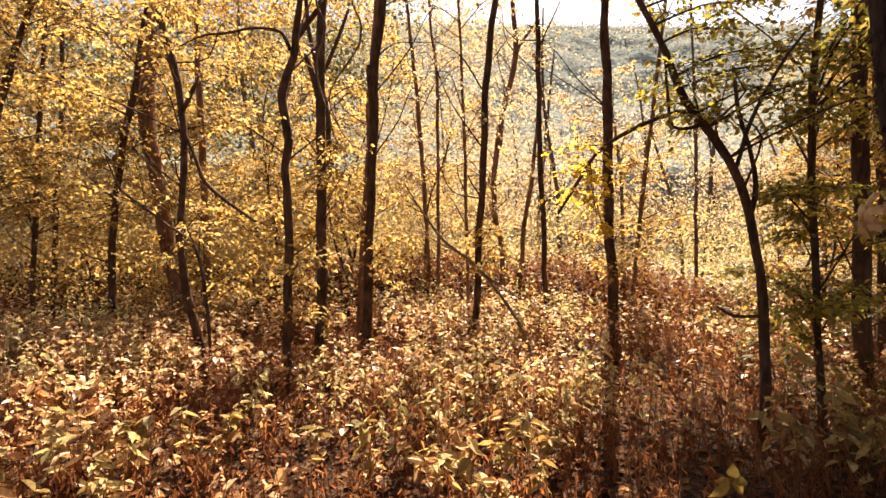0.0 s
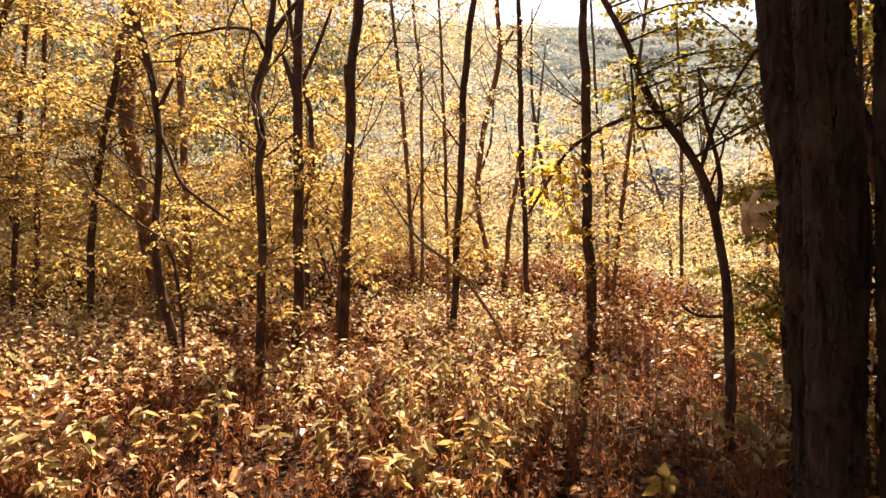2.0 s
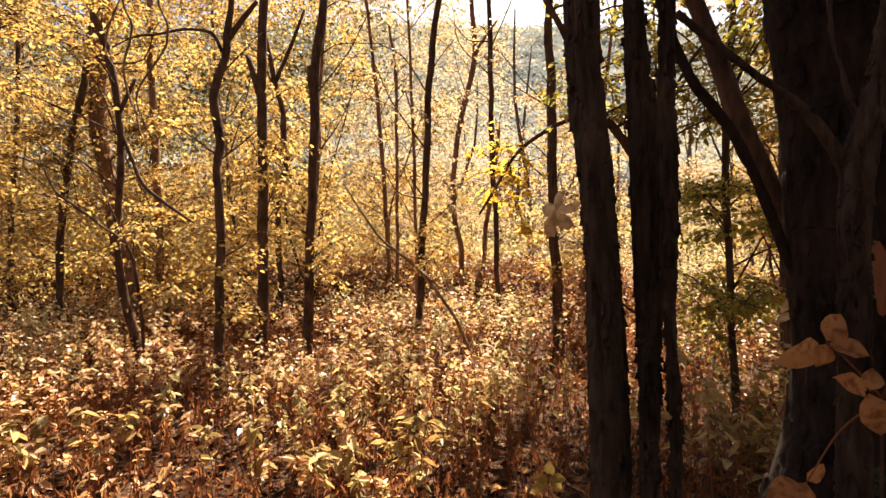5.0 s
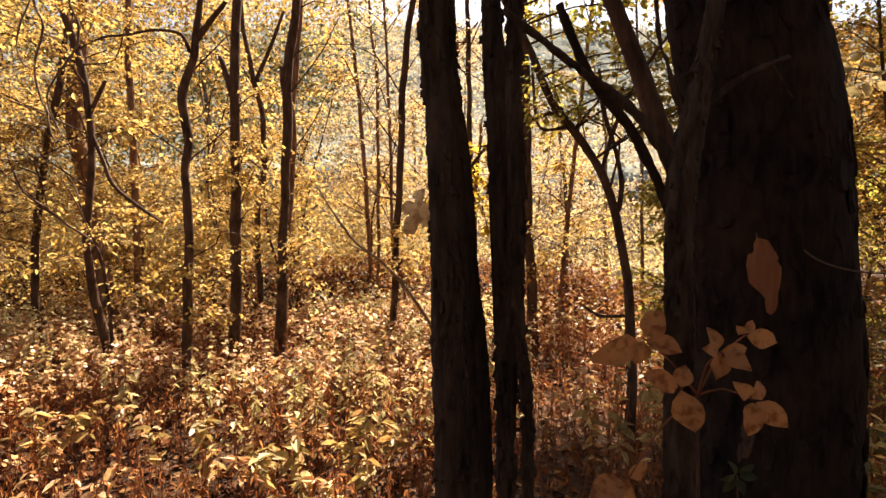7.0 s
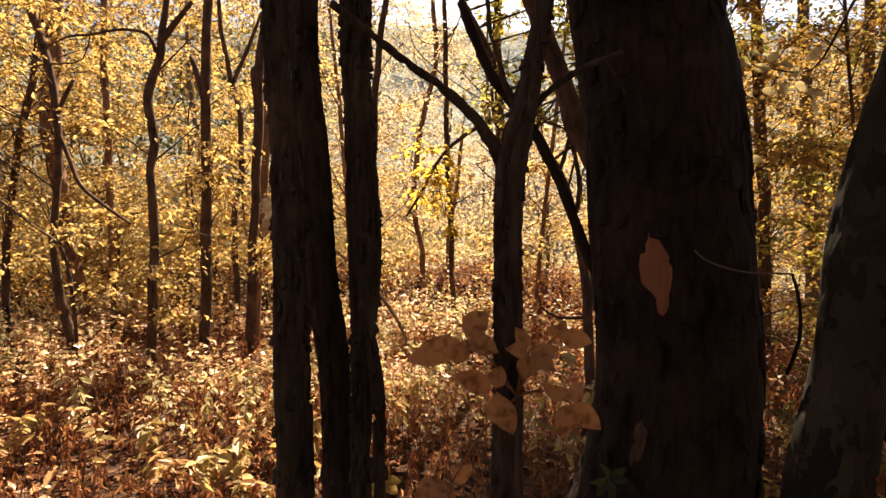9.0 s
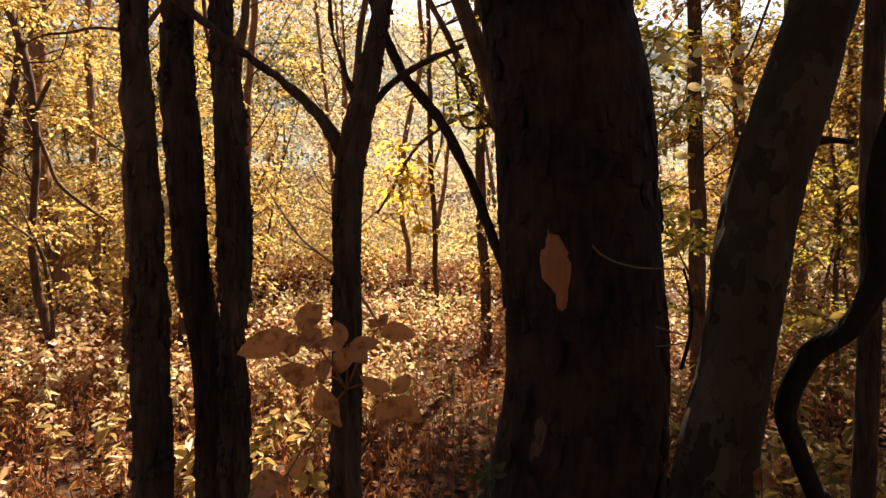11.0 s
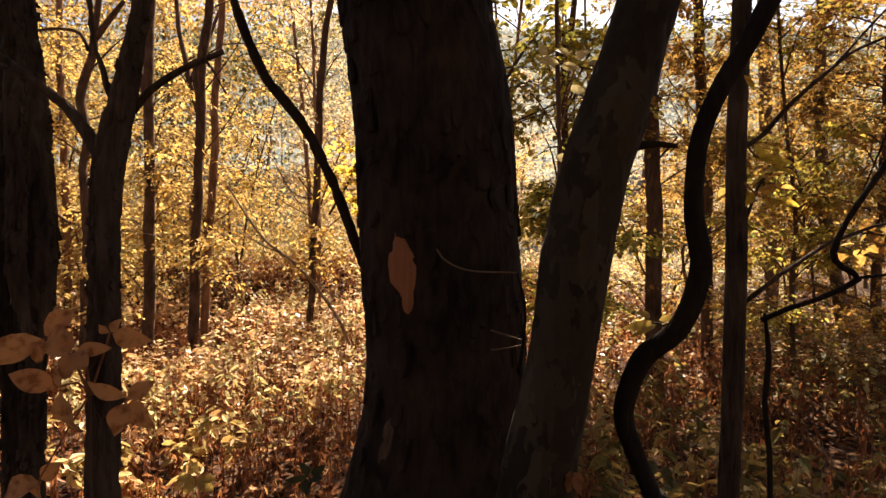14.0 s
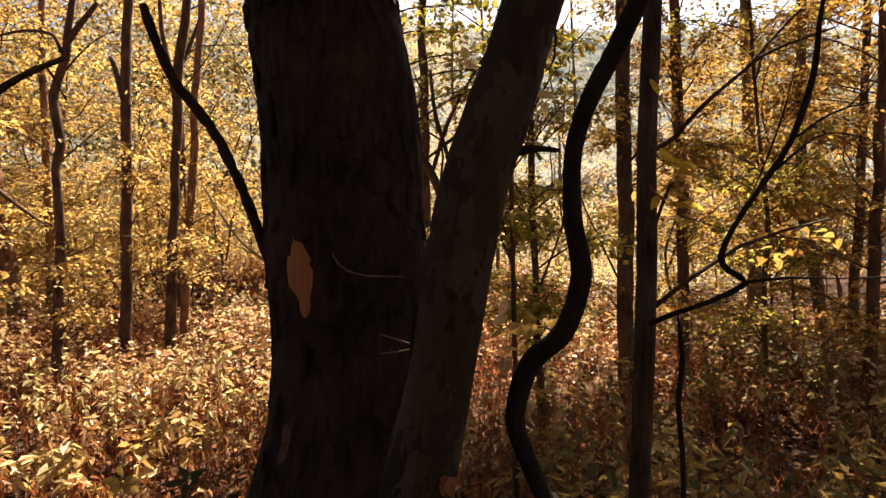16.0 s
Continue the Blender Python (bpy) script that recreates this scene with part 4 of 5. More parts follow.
for mat, n, leaf, label in ((GREY_CROWN, 85000, 0.42, "grey-green hillside foliage, paled in colour for haze"), (TAN_CROWN, 45000, 0.40, "pale tan hillside foliage with haze in its colour")):
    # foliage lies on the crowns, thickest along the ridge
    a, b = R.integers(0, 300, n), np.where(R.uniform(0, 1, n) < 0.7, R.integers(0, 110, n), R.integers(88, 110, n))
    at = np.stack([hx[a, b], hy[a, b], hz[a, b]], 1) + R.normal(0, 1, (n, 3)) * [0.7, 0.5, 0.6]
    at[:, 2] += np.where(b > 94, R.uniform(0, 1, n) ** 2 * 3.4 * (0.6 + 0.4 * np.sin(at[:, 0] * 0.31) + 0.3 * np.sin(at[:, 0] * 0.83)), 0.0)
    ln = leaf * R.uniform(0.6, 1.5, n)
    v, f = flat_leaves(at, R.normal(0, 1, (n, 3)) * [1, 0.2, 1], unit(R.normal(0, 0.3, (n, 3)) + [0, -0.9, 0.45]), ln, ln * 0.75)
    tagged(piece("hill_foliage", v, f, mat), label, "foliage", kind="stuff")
far_trunks("distant_trunks", "thin brown trunks of the woods beyond", GREY, R, 60, 13, 28, -1.2, 1.3, 7)

# unseen woods added behind the camera close the place and block skylight
y_back = -R.uniform(3.5, 12, 420)
x_back = R.uniform(-16, 18, 420)
v, f = clumps(R, np.stack([x_back, y_back, R.uniform(0.3, 12, 420)], 1), 0.16, 110, np.full((420, 3), 1.1))
chunks = []
for _ in range(34):
    x, y, r = R.uniform(-14, 17), -R.uniform(2.5, 11), R.uniform(0.05, 0.16)
    g = float(land(x, y))
    lean = R.normal(0, 0.4)
    chunks.append(tube([(x, y, g - 0.1, r * 1.3), (x + lean * 0.3, y, g + 4, r), (x + lean, y, g + 11, r * 0.4)], 8, 0.6))
tagged(piece("rear_trunks", *joined(chunks), BARK, smooth=True), "unseen dark trunks added for the woods behind", "trees", kind="stuff")
tagged(piece("rear_woods", v, f, GREEN), "unseen dark green woods added behind to block skylight", "foliage", kind="stuff")

# ---- undergrowth ----
def in_view(x, y):
    return np.abs(x - 1.2) < 0.95 * np.maximum(y, 0) + 3.0


def scatter(rng, density, y0, y1):
    n = int(density * 26 * (y1 - y0))
    x, y = rng.uniform(-12, 14, n), rng.uniform(y0, y1, n)
    keep = in_view(x, y) & ((x - 2.03) ** 2 + (y - 1.68) ** 2 > 0.2)
    return x[keep], y[keep]


def weeds(rng, x, y, height, per, leaf, hang, top_heavy, slim=0.5):
    """Stalks with leaves. hang: how far the leaves point down, top_heavy: how far they gather at the tip."""
    n = len(x)
    foot = np.stack([x, y, land(x, y) - 0.02], 1)
    h = height * rng.uniform(0.55, 1.25, n)
    tip = foot + np.stack([rng.normal(0, 0.06, n), rng.normal(0, 0.06, n), h], 1)
    st = sticks(foot, tip, 0.0035, 0.0018)
    f = rng.uniform(0, 1, (n, per, 1)) ** (1.0 / top_heavy) * 0.85 + 0.15
    at = (foot[:, None] + (tip - foot)[:, None] * f).reshape(-1, 3)
    ang = rng.uniform(0, 2 * np.pi, n * per)
    way = np.stack([np.cos(ang), np.sin(ang), rng.normal(-hang, 0.9, n * per) if hang > 0.5 else rng.normal(-hang, 0.35, n * per)], 1)
    up = unit(rng.normal(0, 0.5, (n * per, 3)) + np.where(hang > 0.5, 0.4, 1.0) * np.array([0, 0, 1]) + way * [0.5, 0.5, 0])
    ln = leaf * rng.uniform(0.35, 1.0, n * per) * rng.uniform(0.85, 1.6, n * per)
    wd = ln * rng.uniform(slim * 0.7, slim * 1.3, n * per)
    far = np.repeat(y > 4.6, per)
    near = ~far
    return joined([leaves(at[near], way[near], up[near], ln[near], wd[near], 0.22), flat_leaves(at[far], way[far], up[far], ln[far], wd[far] * 1.2)]), st


def drift(x, y, scale, k):
    """Uneven patches over the ground, from about -2.6 to 2.6."""
    return np.sin(x * scale + k) + np.sin(y * scale * 1.3 + k * 2.1 + x * scale * 0.4) + 0.6 * np.sin(x * scale * 2.3 - y * scale * 1.9 + k * 3.0)


stalks = []
x, y = scatter(R, 82, -3.0, 9.0)
keep = (((x < 1.0) & (y > 1.6)) | (y > 4.2) | (R.uniform(0, 1, len(x)) < np.where((x > 0.8) & (x < 2.9) & (y > 1.8), 0.92, np.where(x > 1.6, 0.5, 0.7)))) & (np.abs(y) > 0.7) & (drift(x, y, 2.6, 0.4) > -1.3)
x, y = x[keep], y[keep]
lf, st = weeds(R, x, y, np.where(y < 4.3, 0.43, 0.34) * (1 + 0.12 * drift(x, y, 1.7, 2.0)), 15, 0.052, 1.5, 1.2, 0.26)
stalks.append(st)
tagged(piece("dead_weeds", *lf, DRY), "withered red-brown weeds with hanging leaves", "weeds", kind="stuff")
x, y = scatter(R, 88, 2.4, 8.8)
keep = ((x < 1.3) | (y > 4.2 + 0.1 * x) | (R.uniform(0, 1, len(x)) < 0.22)) & (R.uniform(0, 1, len(x)) < np.clip((y - np.where(x < -0.7, 2.3, 3.3)) / 1.8, np.where(x < -0.7, 0.16, 0.05), 1)) & (R.uniform(0, 1, len(x)) < np.interp(x, [0.8, 2.0, 2.9], [1.0, 0.62, 0.24])) & (drift(x, y, 1.9, 1.1) + R.normal(0, 0.6, len(x)) > -0.5)
x, y = x[keep], y[keep]
small = R.uniform(0, 1, len(x)) < 0.5
for part_of, size, per, slim in ((small, 0.050, 12, 0.5), (~small, 0.078, 8, 0.52)):
    lf, st = weeds(R, x[part_of], y[part_of], 0.50 * (1 + 0.12 * drift(x[part_of], y[part_of], 1.4, 0.3)), per, size, 0.2, 3.0, slim)
    stalks.append(st)
    tagged(piece("tan_weeds", *lf, TAN), "dry weeds topped with pale tan leaves", "weeds", kind="stuff")
x, y = scatter(R, 36, 3.6, 9.6)
keep = (drift(x, y, 1.2, 0.7) > np.where(y > 5.6, -0.4, 0.35)) & ((x < 1.1) | (y > 4.0) | (R.uniform(0, 1, len(x)) < 0.15)) & ((x < 2.2) | (R.uniform(0, 1, len(x)) < 0.25))
lf, st = weeds(R, x[keep], y[keep], 0.62, 13, 0.066, 0.35, 2.2, 0.45)
stalks.append(st)
tagged(piece("yellow_weeds", *lf, PALE), "pale yellow leafy weeds knee-high", "weeds", kind="stuff")
# Scrub clumps that also draw the dark band of shade on the bank.
n = 430
y = R.uniform(8.6, 10.5, n)
x = R.uniform(-9.5, 4.6, n)
keep = (x > -2.6) | (R.uniform(0, 1, n) < 0.4)
x, y = np.concatenate([x[keep], R.uniform(1.4, 5.2, 130)]), np.concatenate([y[keep], R.uniform(8.2, 9.6, 130)])
n = len(x)
v, f = clumps(R, np.stack([x, y, land(x, y) + R.uniform(0.0, 0.26, n)], 1), 0.07, 44, np.full((n, 3), 0.15))
tagged(piece("dead_scrub", v, f, SHADED_SCRUB), "low brown scrub along the bank, coloured dark for its shade", "scrub", kind="stuff")
n = 4200
y = R.uniform(10.2, 32, n)
x = 1.2 + y * R.uniform(-0.7, 0.75, n)
lf, st = weeds(R, x, y, 0.55, 6, 0.14, 0.2, 1.5, 0.35)
tagged(piece("meadow", *lf, PALE), "sunlit pale yellow meadow behind the bank", "meadow", kind="stuff")
x, y = scatter(R, 24, 0.8, 7.5)
keep = (x > 2.2 + 0.16 * y) & (np.sin(x * 2.3) + np.sin(y * 2.9) > -0.9)
lf, st = weeds(R, x[keep], y[keep], 0.50, 14, 0.095, 0.3, 1.8, 0.42)
stalks.append(st)
tagged(piece("green_weeds", *lf, GREEN), "dark green weeds in the shade", "weeds", kind="stuff")
n = 250
x, y = R.uniform(-3.9, 1.1, n), R.uniform(2.0, 3.7, n)
keep = drift(x, y, 2.7, 1.0) > np.where(x < -0.5, -0.3, 0.55)
x, y = np.concatenate([x[keep], R.normal(2.2, 0.22, 9)]), np.concatenate([y[keep], R.normal(3.0, 0.12, 9)])
pick, tall = np.where(x > 1.6, 0.1, R.uniform(0, 1, len(x))), np.where(x > 1.6, 0.92, 0.44)
for half, mat, size in ((pick < 0.72, BROAD, 0.095), (pick > 0.72, TAN, 0.075)):
    lf, st = weeds(R, x[half], y[half], tall[half], 19, size, 0.12, 3.6, 0.44)
    stalks.append(st)
    tagged(piece("broad_leaved_weeds", *lf, mat), "pale broad-leaved weeds wilting close by", "weeds", kind="stuff")
n = 120
x, y = R.uniform(2.5, 6.0, n), R.uniform(2.0, 4.4, n)
keep = drift(x, y, 2.4, 0.2) > 0.0
lf, st = weeds(R, x[keep], y[keep], 0.42, 12, 0.10, 0.3, 2.2, 0.42)
stalks.append(st)
tagged(piece("broad_leaved_weeds", *lf, BROAD), "yellowing broad-leaved weeds in dappled shade", "weeds", kind="stuff")
v, f = joined(stalks)
tagged(piece("weed_stalks", v, f, STALK), "thin reddish dead weed stalks", "weeds", kind="stuff")
n = 64000
x, y = R.uniform(-12, 14, n), R.uniform(-4, 12, n)
keep = in_view(x, y)
x, y = x[keep], y[keep]
at = np.stack([x, y, land(x, y) + R.uniform(0.004, 0.03, len(x))], 1)
ang = R.uniform(0, 2 * np.pi, len(x))
ln = R.uniform(0.05, 0.11, len(x))
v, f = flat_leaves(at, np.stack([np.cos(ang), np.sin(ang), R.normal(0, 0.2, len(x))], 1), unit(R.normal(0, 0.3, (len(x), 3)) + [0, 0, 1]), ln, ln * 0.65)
tagged(piece("fallen_leaves", v, f, SHADED_LITTER), "fallen brown leaves covering the soil, darkened in colour for shade", "leaf litter", kind="stuff")

# ---- details on and beside the near trees ----
def trunk_of(holder):
    return next(c for c in holder.children if c.name.startswith("trunk"))


def broad_leaf(base, tip, width, face, curl=0.12, rows=7):
    """A broad ovate leaf from base to tip: its blade folded at the midrib, wavy and curled. face: the way it looks."""
    base, tip, face = np.asarray(base, float), np.asarray(tip, float), np.asarray(face, float)
    way = tip - base
    ln = np.linalg.norm(way)
    side = unit(np.cross(way, face))
    up = unit(np.cross(side, way))
    v = []
    for i in range(rows):
        t = i / (rows - 1)
        w = width * 0.5 * (math.sin(math.pi * min(1, t * 1.02) ** 0.8) ** 0.8 + 0.03)
        mid = base + way * t - up * ln * curl * (2 * t - 1) ** 2
        wave = 0.08 * width * math.sin(t * 9 + ln * 300)
        v += [mid + side * w + up * (w * 0.3 + wave), mid, mid - side * w + up * (w * 0.3 - wave)]
    f = []
    for i in range(rows - 1):
        k = i * 3
        f += [(k, k + 1, k + 4, k + 3), (k + 1, k + 2, k + 5, k + 4)]
    return np.array(v), np.array(f)


def sprig(name, label, category, stems, blades, stem_mat, leaf_mat, loose=0.35, parent=None):
    """A small plant: stems as tubes, and every leaf (base, tip, width) a part of its own."""
    base = np.array(parent.location if parent else stems[0][0][:3])
    holder = parent or new(name)
    if not parent:
        holder.location = base
        tagged(holder, label, category)
    for st in stems:
        v, f = tube(st, 6, 0.02)
        piece("stem", v, f, BARK if st is stems[0] else stem_mat, holder, origin=base, smooth=True)
    rng = np.random.default_rng(5)
    for b, t, w in blades:
        v, f = broad_leaf(b, t, w, (rng.normal(0, loose), -1, 0.3 + rng.normal(0, loose)), rng.uniform(0.02, 0.4 * loose))
        near = min([c for c in holder.children if c.name.startswith("stem")], key=lambda o: min((Vector(b) - Vector(base) - q.co).length for q in o.data.vertices))
        piece("leaf", v, f, leaf_mat, near, origin=base, smooth=True)
    return holder


def lobed_leaf(middle, top, size, material):
    """A dry lobed leaf that hangs by its stalk from a twig of the clump."""
    middle, top = np.array(middle), np.array(top)
    holder = new("withered_leaf")
    holder.location = top
    tagged(holder, "bleached dry lobed leaf caught on a stem", "leaf")
    down = unit(middle - top)
    side = unit(np.cross(down, [0.35, -1.0, 0.1]))
    face = np.cross(side, down)
    k = 40
    ring = []
    for i in range(k):
        a = 2 * math.pi * i / k
        lobe = abs(math.cos(2.5 * a)) ** 0.8
        r = size * (0.48 + 0.62 * lobe) * (1.12 if abs(a - math.pi) > 2.2 else 0.9) * (1 + 0.06 * math.sin(i * 2.7))
        if abs(a - math.pi) < 0.35:
            r = size * 0.42
        flat = down * math.cos(a) * r + side * math.sin(a) * r * 0.85
        ring.append((flat, r))
    v = []
    for q in (1.0, 0.6, 0.25):
        v += [middle + flat * q + face * (0.5 * (r * q) ** 2 / size - 0.004 * math.sin(i * 0.95) * q) for i, (flat, r) in enumerate(ring)]
    v.append(middle)
    f = [(m * k + i, m * k + (i + 1) % k, (m + 1) * k + (i + 1) % k, (m + 1) * k + i) for m in range(2) for i in range(k)]
    f += [(2 * k + i, 2 * k + (i + 1) % k, 2 * k + (i + 2) % k, 3 * k) for i in range(0, k, 2)]
    piece("blade", v, f, material, holder, origin=top, smooth=True)
    start = np.array([1.03, 1.2, top[2] + 0.03])
    piece("stalk", *tube([(*start, 0.0018), (*(start * 0.4 + top * 0.6 + [0, 0, 0.008]), 0.0014), (*(middle - down * size * 0.4), 0.001)], 6, 0.01), STALK, holder, origin=top, smooth=True)


hickory = sprig("hickory_seedling", "young sapling with withered brown compound leaves", "sapling", [
    [(1.475, 0.890, -0.020, 0.0050), (1.476, 0.885, 0.500, 0.0043), (1.474, 0.885, 1.100, 0.0037), (1.472, 0.880, 1.444, 0.0030)],
    [(1.472, 0.880, 1.444, 0.0022), (1.430, 0.897, 1.501, 0.0019), (1.386, 0.891, 1.537, 0.0015)],
    [(1.472, 0.880, 1.444, 0.0022), (1.478, 0.862, 1.499, 0.0019), (1.483, 0.825, 1.528, 0.0015)],
    [(1.472, 0.880, 1.444, 0.0022), (1.501, 0.869, 1.510, 0.0019), (1.530, 0.840, 1.552, 0.0015)],
    [(1.472, 0.880, 1.444, 0.0022), (1.453, 0.878, 1.465, 0.0019), (1.433, 0.857, 1.462, 0.0015)],
    [(1.472, 0.880, 1.444, 0.0022), (1.511, 0.876, 1.456, 0.0019), (1.550, 0.852, 1.444, 0.0015)],
    [(1.472, 0.880, 1.444, 0.0022), (1.419, 0.905, 1.380, 0.0019), (1.365, 0.910, 1.290, 0.0015)]], [
    ((1.379, 0.891, 1.534), (1.291, 0.875, 1.502), 0.047),
    ((1.388, 0.891, 1.541), (1.425, 0.911, 1.584), 0.043),
    ((1.385, 0.891, 1.534), (1.372, 0.896, 1.493), 0.035),
    ((1.391, 0.891, 1.535), (1.440, 0.865, 1.520), 0.040),
    ((1.481, 0.825, 1.531), (1.463, 0.824, 1.566), 0.023),
    ((1.481, 0.825, 1.529), (1.446, 0.805, 1.537), 0.025),
    ((1.487, 0.825, 1.528), (1.534, 0.838, 1.530), 0.023),
    ((1.487, 0.825, 1.526), (1.518, 0.802, 1.503), 0.031),
    ((1.482, 0.825, 1.524), (1.473, 0.819, 1.484), 0.031),], STALK, HANGING)
sprig("", "", "", [], [
    ((1.529, 0.840, 1.553), (1.514, 0.836, 1.567), 0.016),
    ((1.531, 0.840, 1.554), (1.545, 0.845, 1.575), 0.016),
    ((1.534, 0.840, 1.551), (1.589, 0.853, 1.538), 0.032),
    ((1.429, 0.857, 1.463), (1.366, 0.844, 1.488), 0.037),
    ((1.434, 0.857, 1.464), (1.444, 0.865, 1.499), 0.031),
    ((1.435, 0.857, 1.455), (1.463, 0.868, 1.383), 0.049),
    ((1.548, 0.852, 1.446), (1.504, 0.822, 1.479), 0.026),], STALK, HANGING, parent=hickory)
sprig("", "", "", [], [
    ((1.551, 0.852, 1.446), (1.580, 0.880, 1.468), 0.026),
    ((1.550, 0.852, 1.439), (1.536, 0.840, 1.389), 0.037),
    ((1.555, 0.852, 1.440), (1.599, 0.841, 1.403), 0.037),
    ((1.367, 0.910, 1.292), (1.400, 0.916, 1.318), 0.028),
    ((1.359, 0.910, 1.287), (1.293, 0.908, 1.252), 0.050),
    ((1.364, 0.910, 1.286), (1.357, 0.927, 1.236), 0.043),], STALK, HANGING, parent=hickory)
lobed_leaf((0.989, 1.19, 1.782), (1.026, 1.19, 1.837), 0.052, PAPER)
sprig("vine_sprig", "small sprig with bright yellow leaves on the vine", "sprig", [
    [(2.600, 1.340, 1.440, 0.0030), (2.615, 1.330, 1.495, 0.0023), (2.580, 1.330, 1.505, 0.0015)]], [
    ((2.587, 1.330, 1.505), (2.509, 1.330, 1.488), 0.024),
    ((2.594, 1.330, 1.500), (2.530, 1.330, 1.468), 0.016),
    ((2.601, 1.330, 1.510), (2.639, 1.330, 1.519), 0.017),
    ((2.580, 1.330, 1.517), (2.544, 1.330, 1.531), 0.020),], STALK, OCHRE, parent=vine)

sprig("leafy_branch", "thin branch with broad pale yellow-green leaves", "branch", [
    [(2.6, 1.34, 2.42, 0.008), (2.68, 1.62, 2.55, 0.006), (2.75, 1.94, 2.399, 0.0042), (2.667, 1.94, 2.347, 0.0031), (2.543, 1.94, 2.364, 0.0031), (2.429, 1.94, 2.389, 0.0021)],
    [(2.667, 1.94, 2.347, 0.0031), (2.698, 1.94, 2.285, 0.0021), (2.719, 1.94, 2.223, 0.001)],
    [(2.543, 1.94, 2.364, 0.0031), (2.502, 1.94, 2.181, 0.0021), (2.476, 1.94, 2.026, 0.001)]], [
    ((2.416, 1.940, 2.390), (2.484, 1.930, 2.370), 0.032),
    ((2.471, 1.940, 2.425), (2.530, 1.930, 2.401), 0.032),
    ((2.491, 1.940, 2.365), (2.557, 1.930, 2.354), 0.032),
    ((2.587, 1.940, 2.376), (2.645, 1.930, 2.363), 0.032),
    ((2.598, 1.940, 2.308), (2.609, 1.930, 2.253), 0.032),
    ((2.649, 1.940, 2.310), (2.691, 1.930, 2.272), 0.032),
    ((2.690, 1.940, 2.387), (2.749, 1.930, 2.442), 0.032),
    ((2.683, 1.940, 2.277), (2.754, 1.930, 2.258), 0.032),
    ((2.710, 1.940, 2.242), (2.720, 1.930, 2.187), 0.032),
    ((2.525, 1.940, 2.283), (2.580, 1.930, 2.266), 0.032),
    ((2.470, 1.940, 2.030), (2.535, 1.930, 2.016), 0.032),
    ((2.436, 1.940, 2.404), (2.409, 1.930, 2.445), 0.032),
    ((2.546, 1.940, 2.390), (2.587, 1.930, 2.418), 0.032),
    ((2.628, 1.940, 2.335), (2.670, 1.930, 2.349), 0.032),], STALK, PALE)
sprig("", "", "", [
    [(2.97, 1.6, 2.028, 0.0034), (3.001, 1.6, 1.973, 0.0026), (3.064, 1.6, 1.956, 0.0017), (3.12, 1.6, 1.929, 0.0009)],
    [(2.97, 1.6, 1.891, 0.0034), (3.013, 1.6, 1.853, 0.0026), (3.124, 1.6, 1.826, 0.0009)]], [
    ((3.001, 1.600, 2.008), (3.042, 1.590, 1.943), 0.024),
    ((3.001, 1.600, 1.960), (3.064, 1.590, 1.973), 0.024),
    ((3.039, 1.600, 1.960), (3.110, 1.590, 1.949), 0.024),
    ((3.056, 1.600, 1.943), (3.124, 1.590, 1.912), 0.024),
    ((3.021, 1.600, 1.840), (3.081, 1.590, 1.826), 0.024),
    ((3.064, 1.600, 1.843), (3.132, 1.590, 1.819), 0.024),
    ((2.996, 1.600, 1.865), (2.970, 1.590, 1.819), 0.024),
    ((2.971, 1.600, 2.217), (2.996, 1.590, 2.165), 0.024),], STALK, LEMON, parent=slim_stem)
sprig("seedling", "slim seedling with a few pale drying leaves", "seedling", [
    [(2.750, 3.000, -0.020, 0.004), (2.741, 3.000, 0.714, 0.003), (2.712, 3.000, 1.428, 0.0015)]], [
    ((2.712, 3.000, 1.428), (2.658, 3.022, 1.329), 0.051),
    ((2.712, 3.000, 1.283), (2.798, 2.987, 1.231), 0.071),
    ((2.705, 3.000, 1.332), (2.620, 3.006, 1.283), 0.045),
    ((2.712, 3.000, 1.107), (2.692, 3.017, 0.991), 0.058),
    ((2.718, 3.000, 1.075), (2.657, 3.013, 1.056), 0.045),
    ((2.737, 3.000, 0.866), (2.886, 3.025, 0.804), 0.064),
    ((2.737, 3.000, 0.844), (2.777, 3.022, 0.731), 0.051),
    ((2.744, 3.000, 0.818), (2.699, 3.025, 0.778), 0.045),], STALK, PAPER)
sprig("green_seedling", "low green seedling before the massive trunk", "seedling", [
    [(1.742, 1.250, -0.020, 0.004), (1.752, 1.250, 0.577, 0.003), (1.742, 1.250, 1.153, 0.0015)]], [
    ((1.742, 1.250, 1.153), (1.690, 1.222, 1.152), 0.019),
    ((1.744, 1.250, 1.156), (1.720, 1.246, 1.188), 0.017),
    ((1.747, 1.250, 1.156), (1.781, 1.249, 1.178), 0.021),
    ((1.748, 1.250, 1.151), (1.779, 1.224, 1.158), 0.020),
    ((1.744, 1.250, 1.145), (1.742, 1.220, 1.120), 0.021),
    ((1.739, 1.250, 1.145), (1.716, 1.270, 1.102), 0.019),], STALK, SHADE_GREEN)
sprig("yellow_seedling", "low seedling with broad yellow leaves", "seedling", [
    [(1.123, 2.000, -0.020, 0.004), (1.133, 2.000, 0.411, 0.003), (1.124, 2.000, 0.821, 0.0015)]], [
    ((1.124, 2.000, 0.821), (1.058, 2.029, 0.748), 0.039),
    ((1.130, 2.000, 0.821), (1.186, 2.017, 0.767), 0.041),
    ((1.121, 2.000, 0.830), (1.055, 1.989, 0.830), 0.032),
    ((1.134, 2.000, 0.830), (1.197, 2.012, 0.816), 0.034),
    ((1.128, 2.000, 0.836), (1.130, 1.988, 0.895), 0.043),], STALK, GREEN)
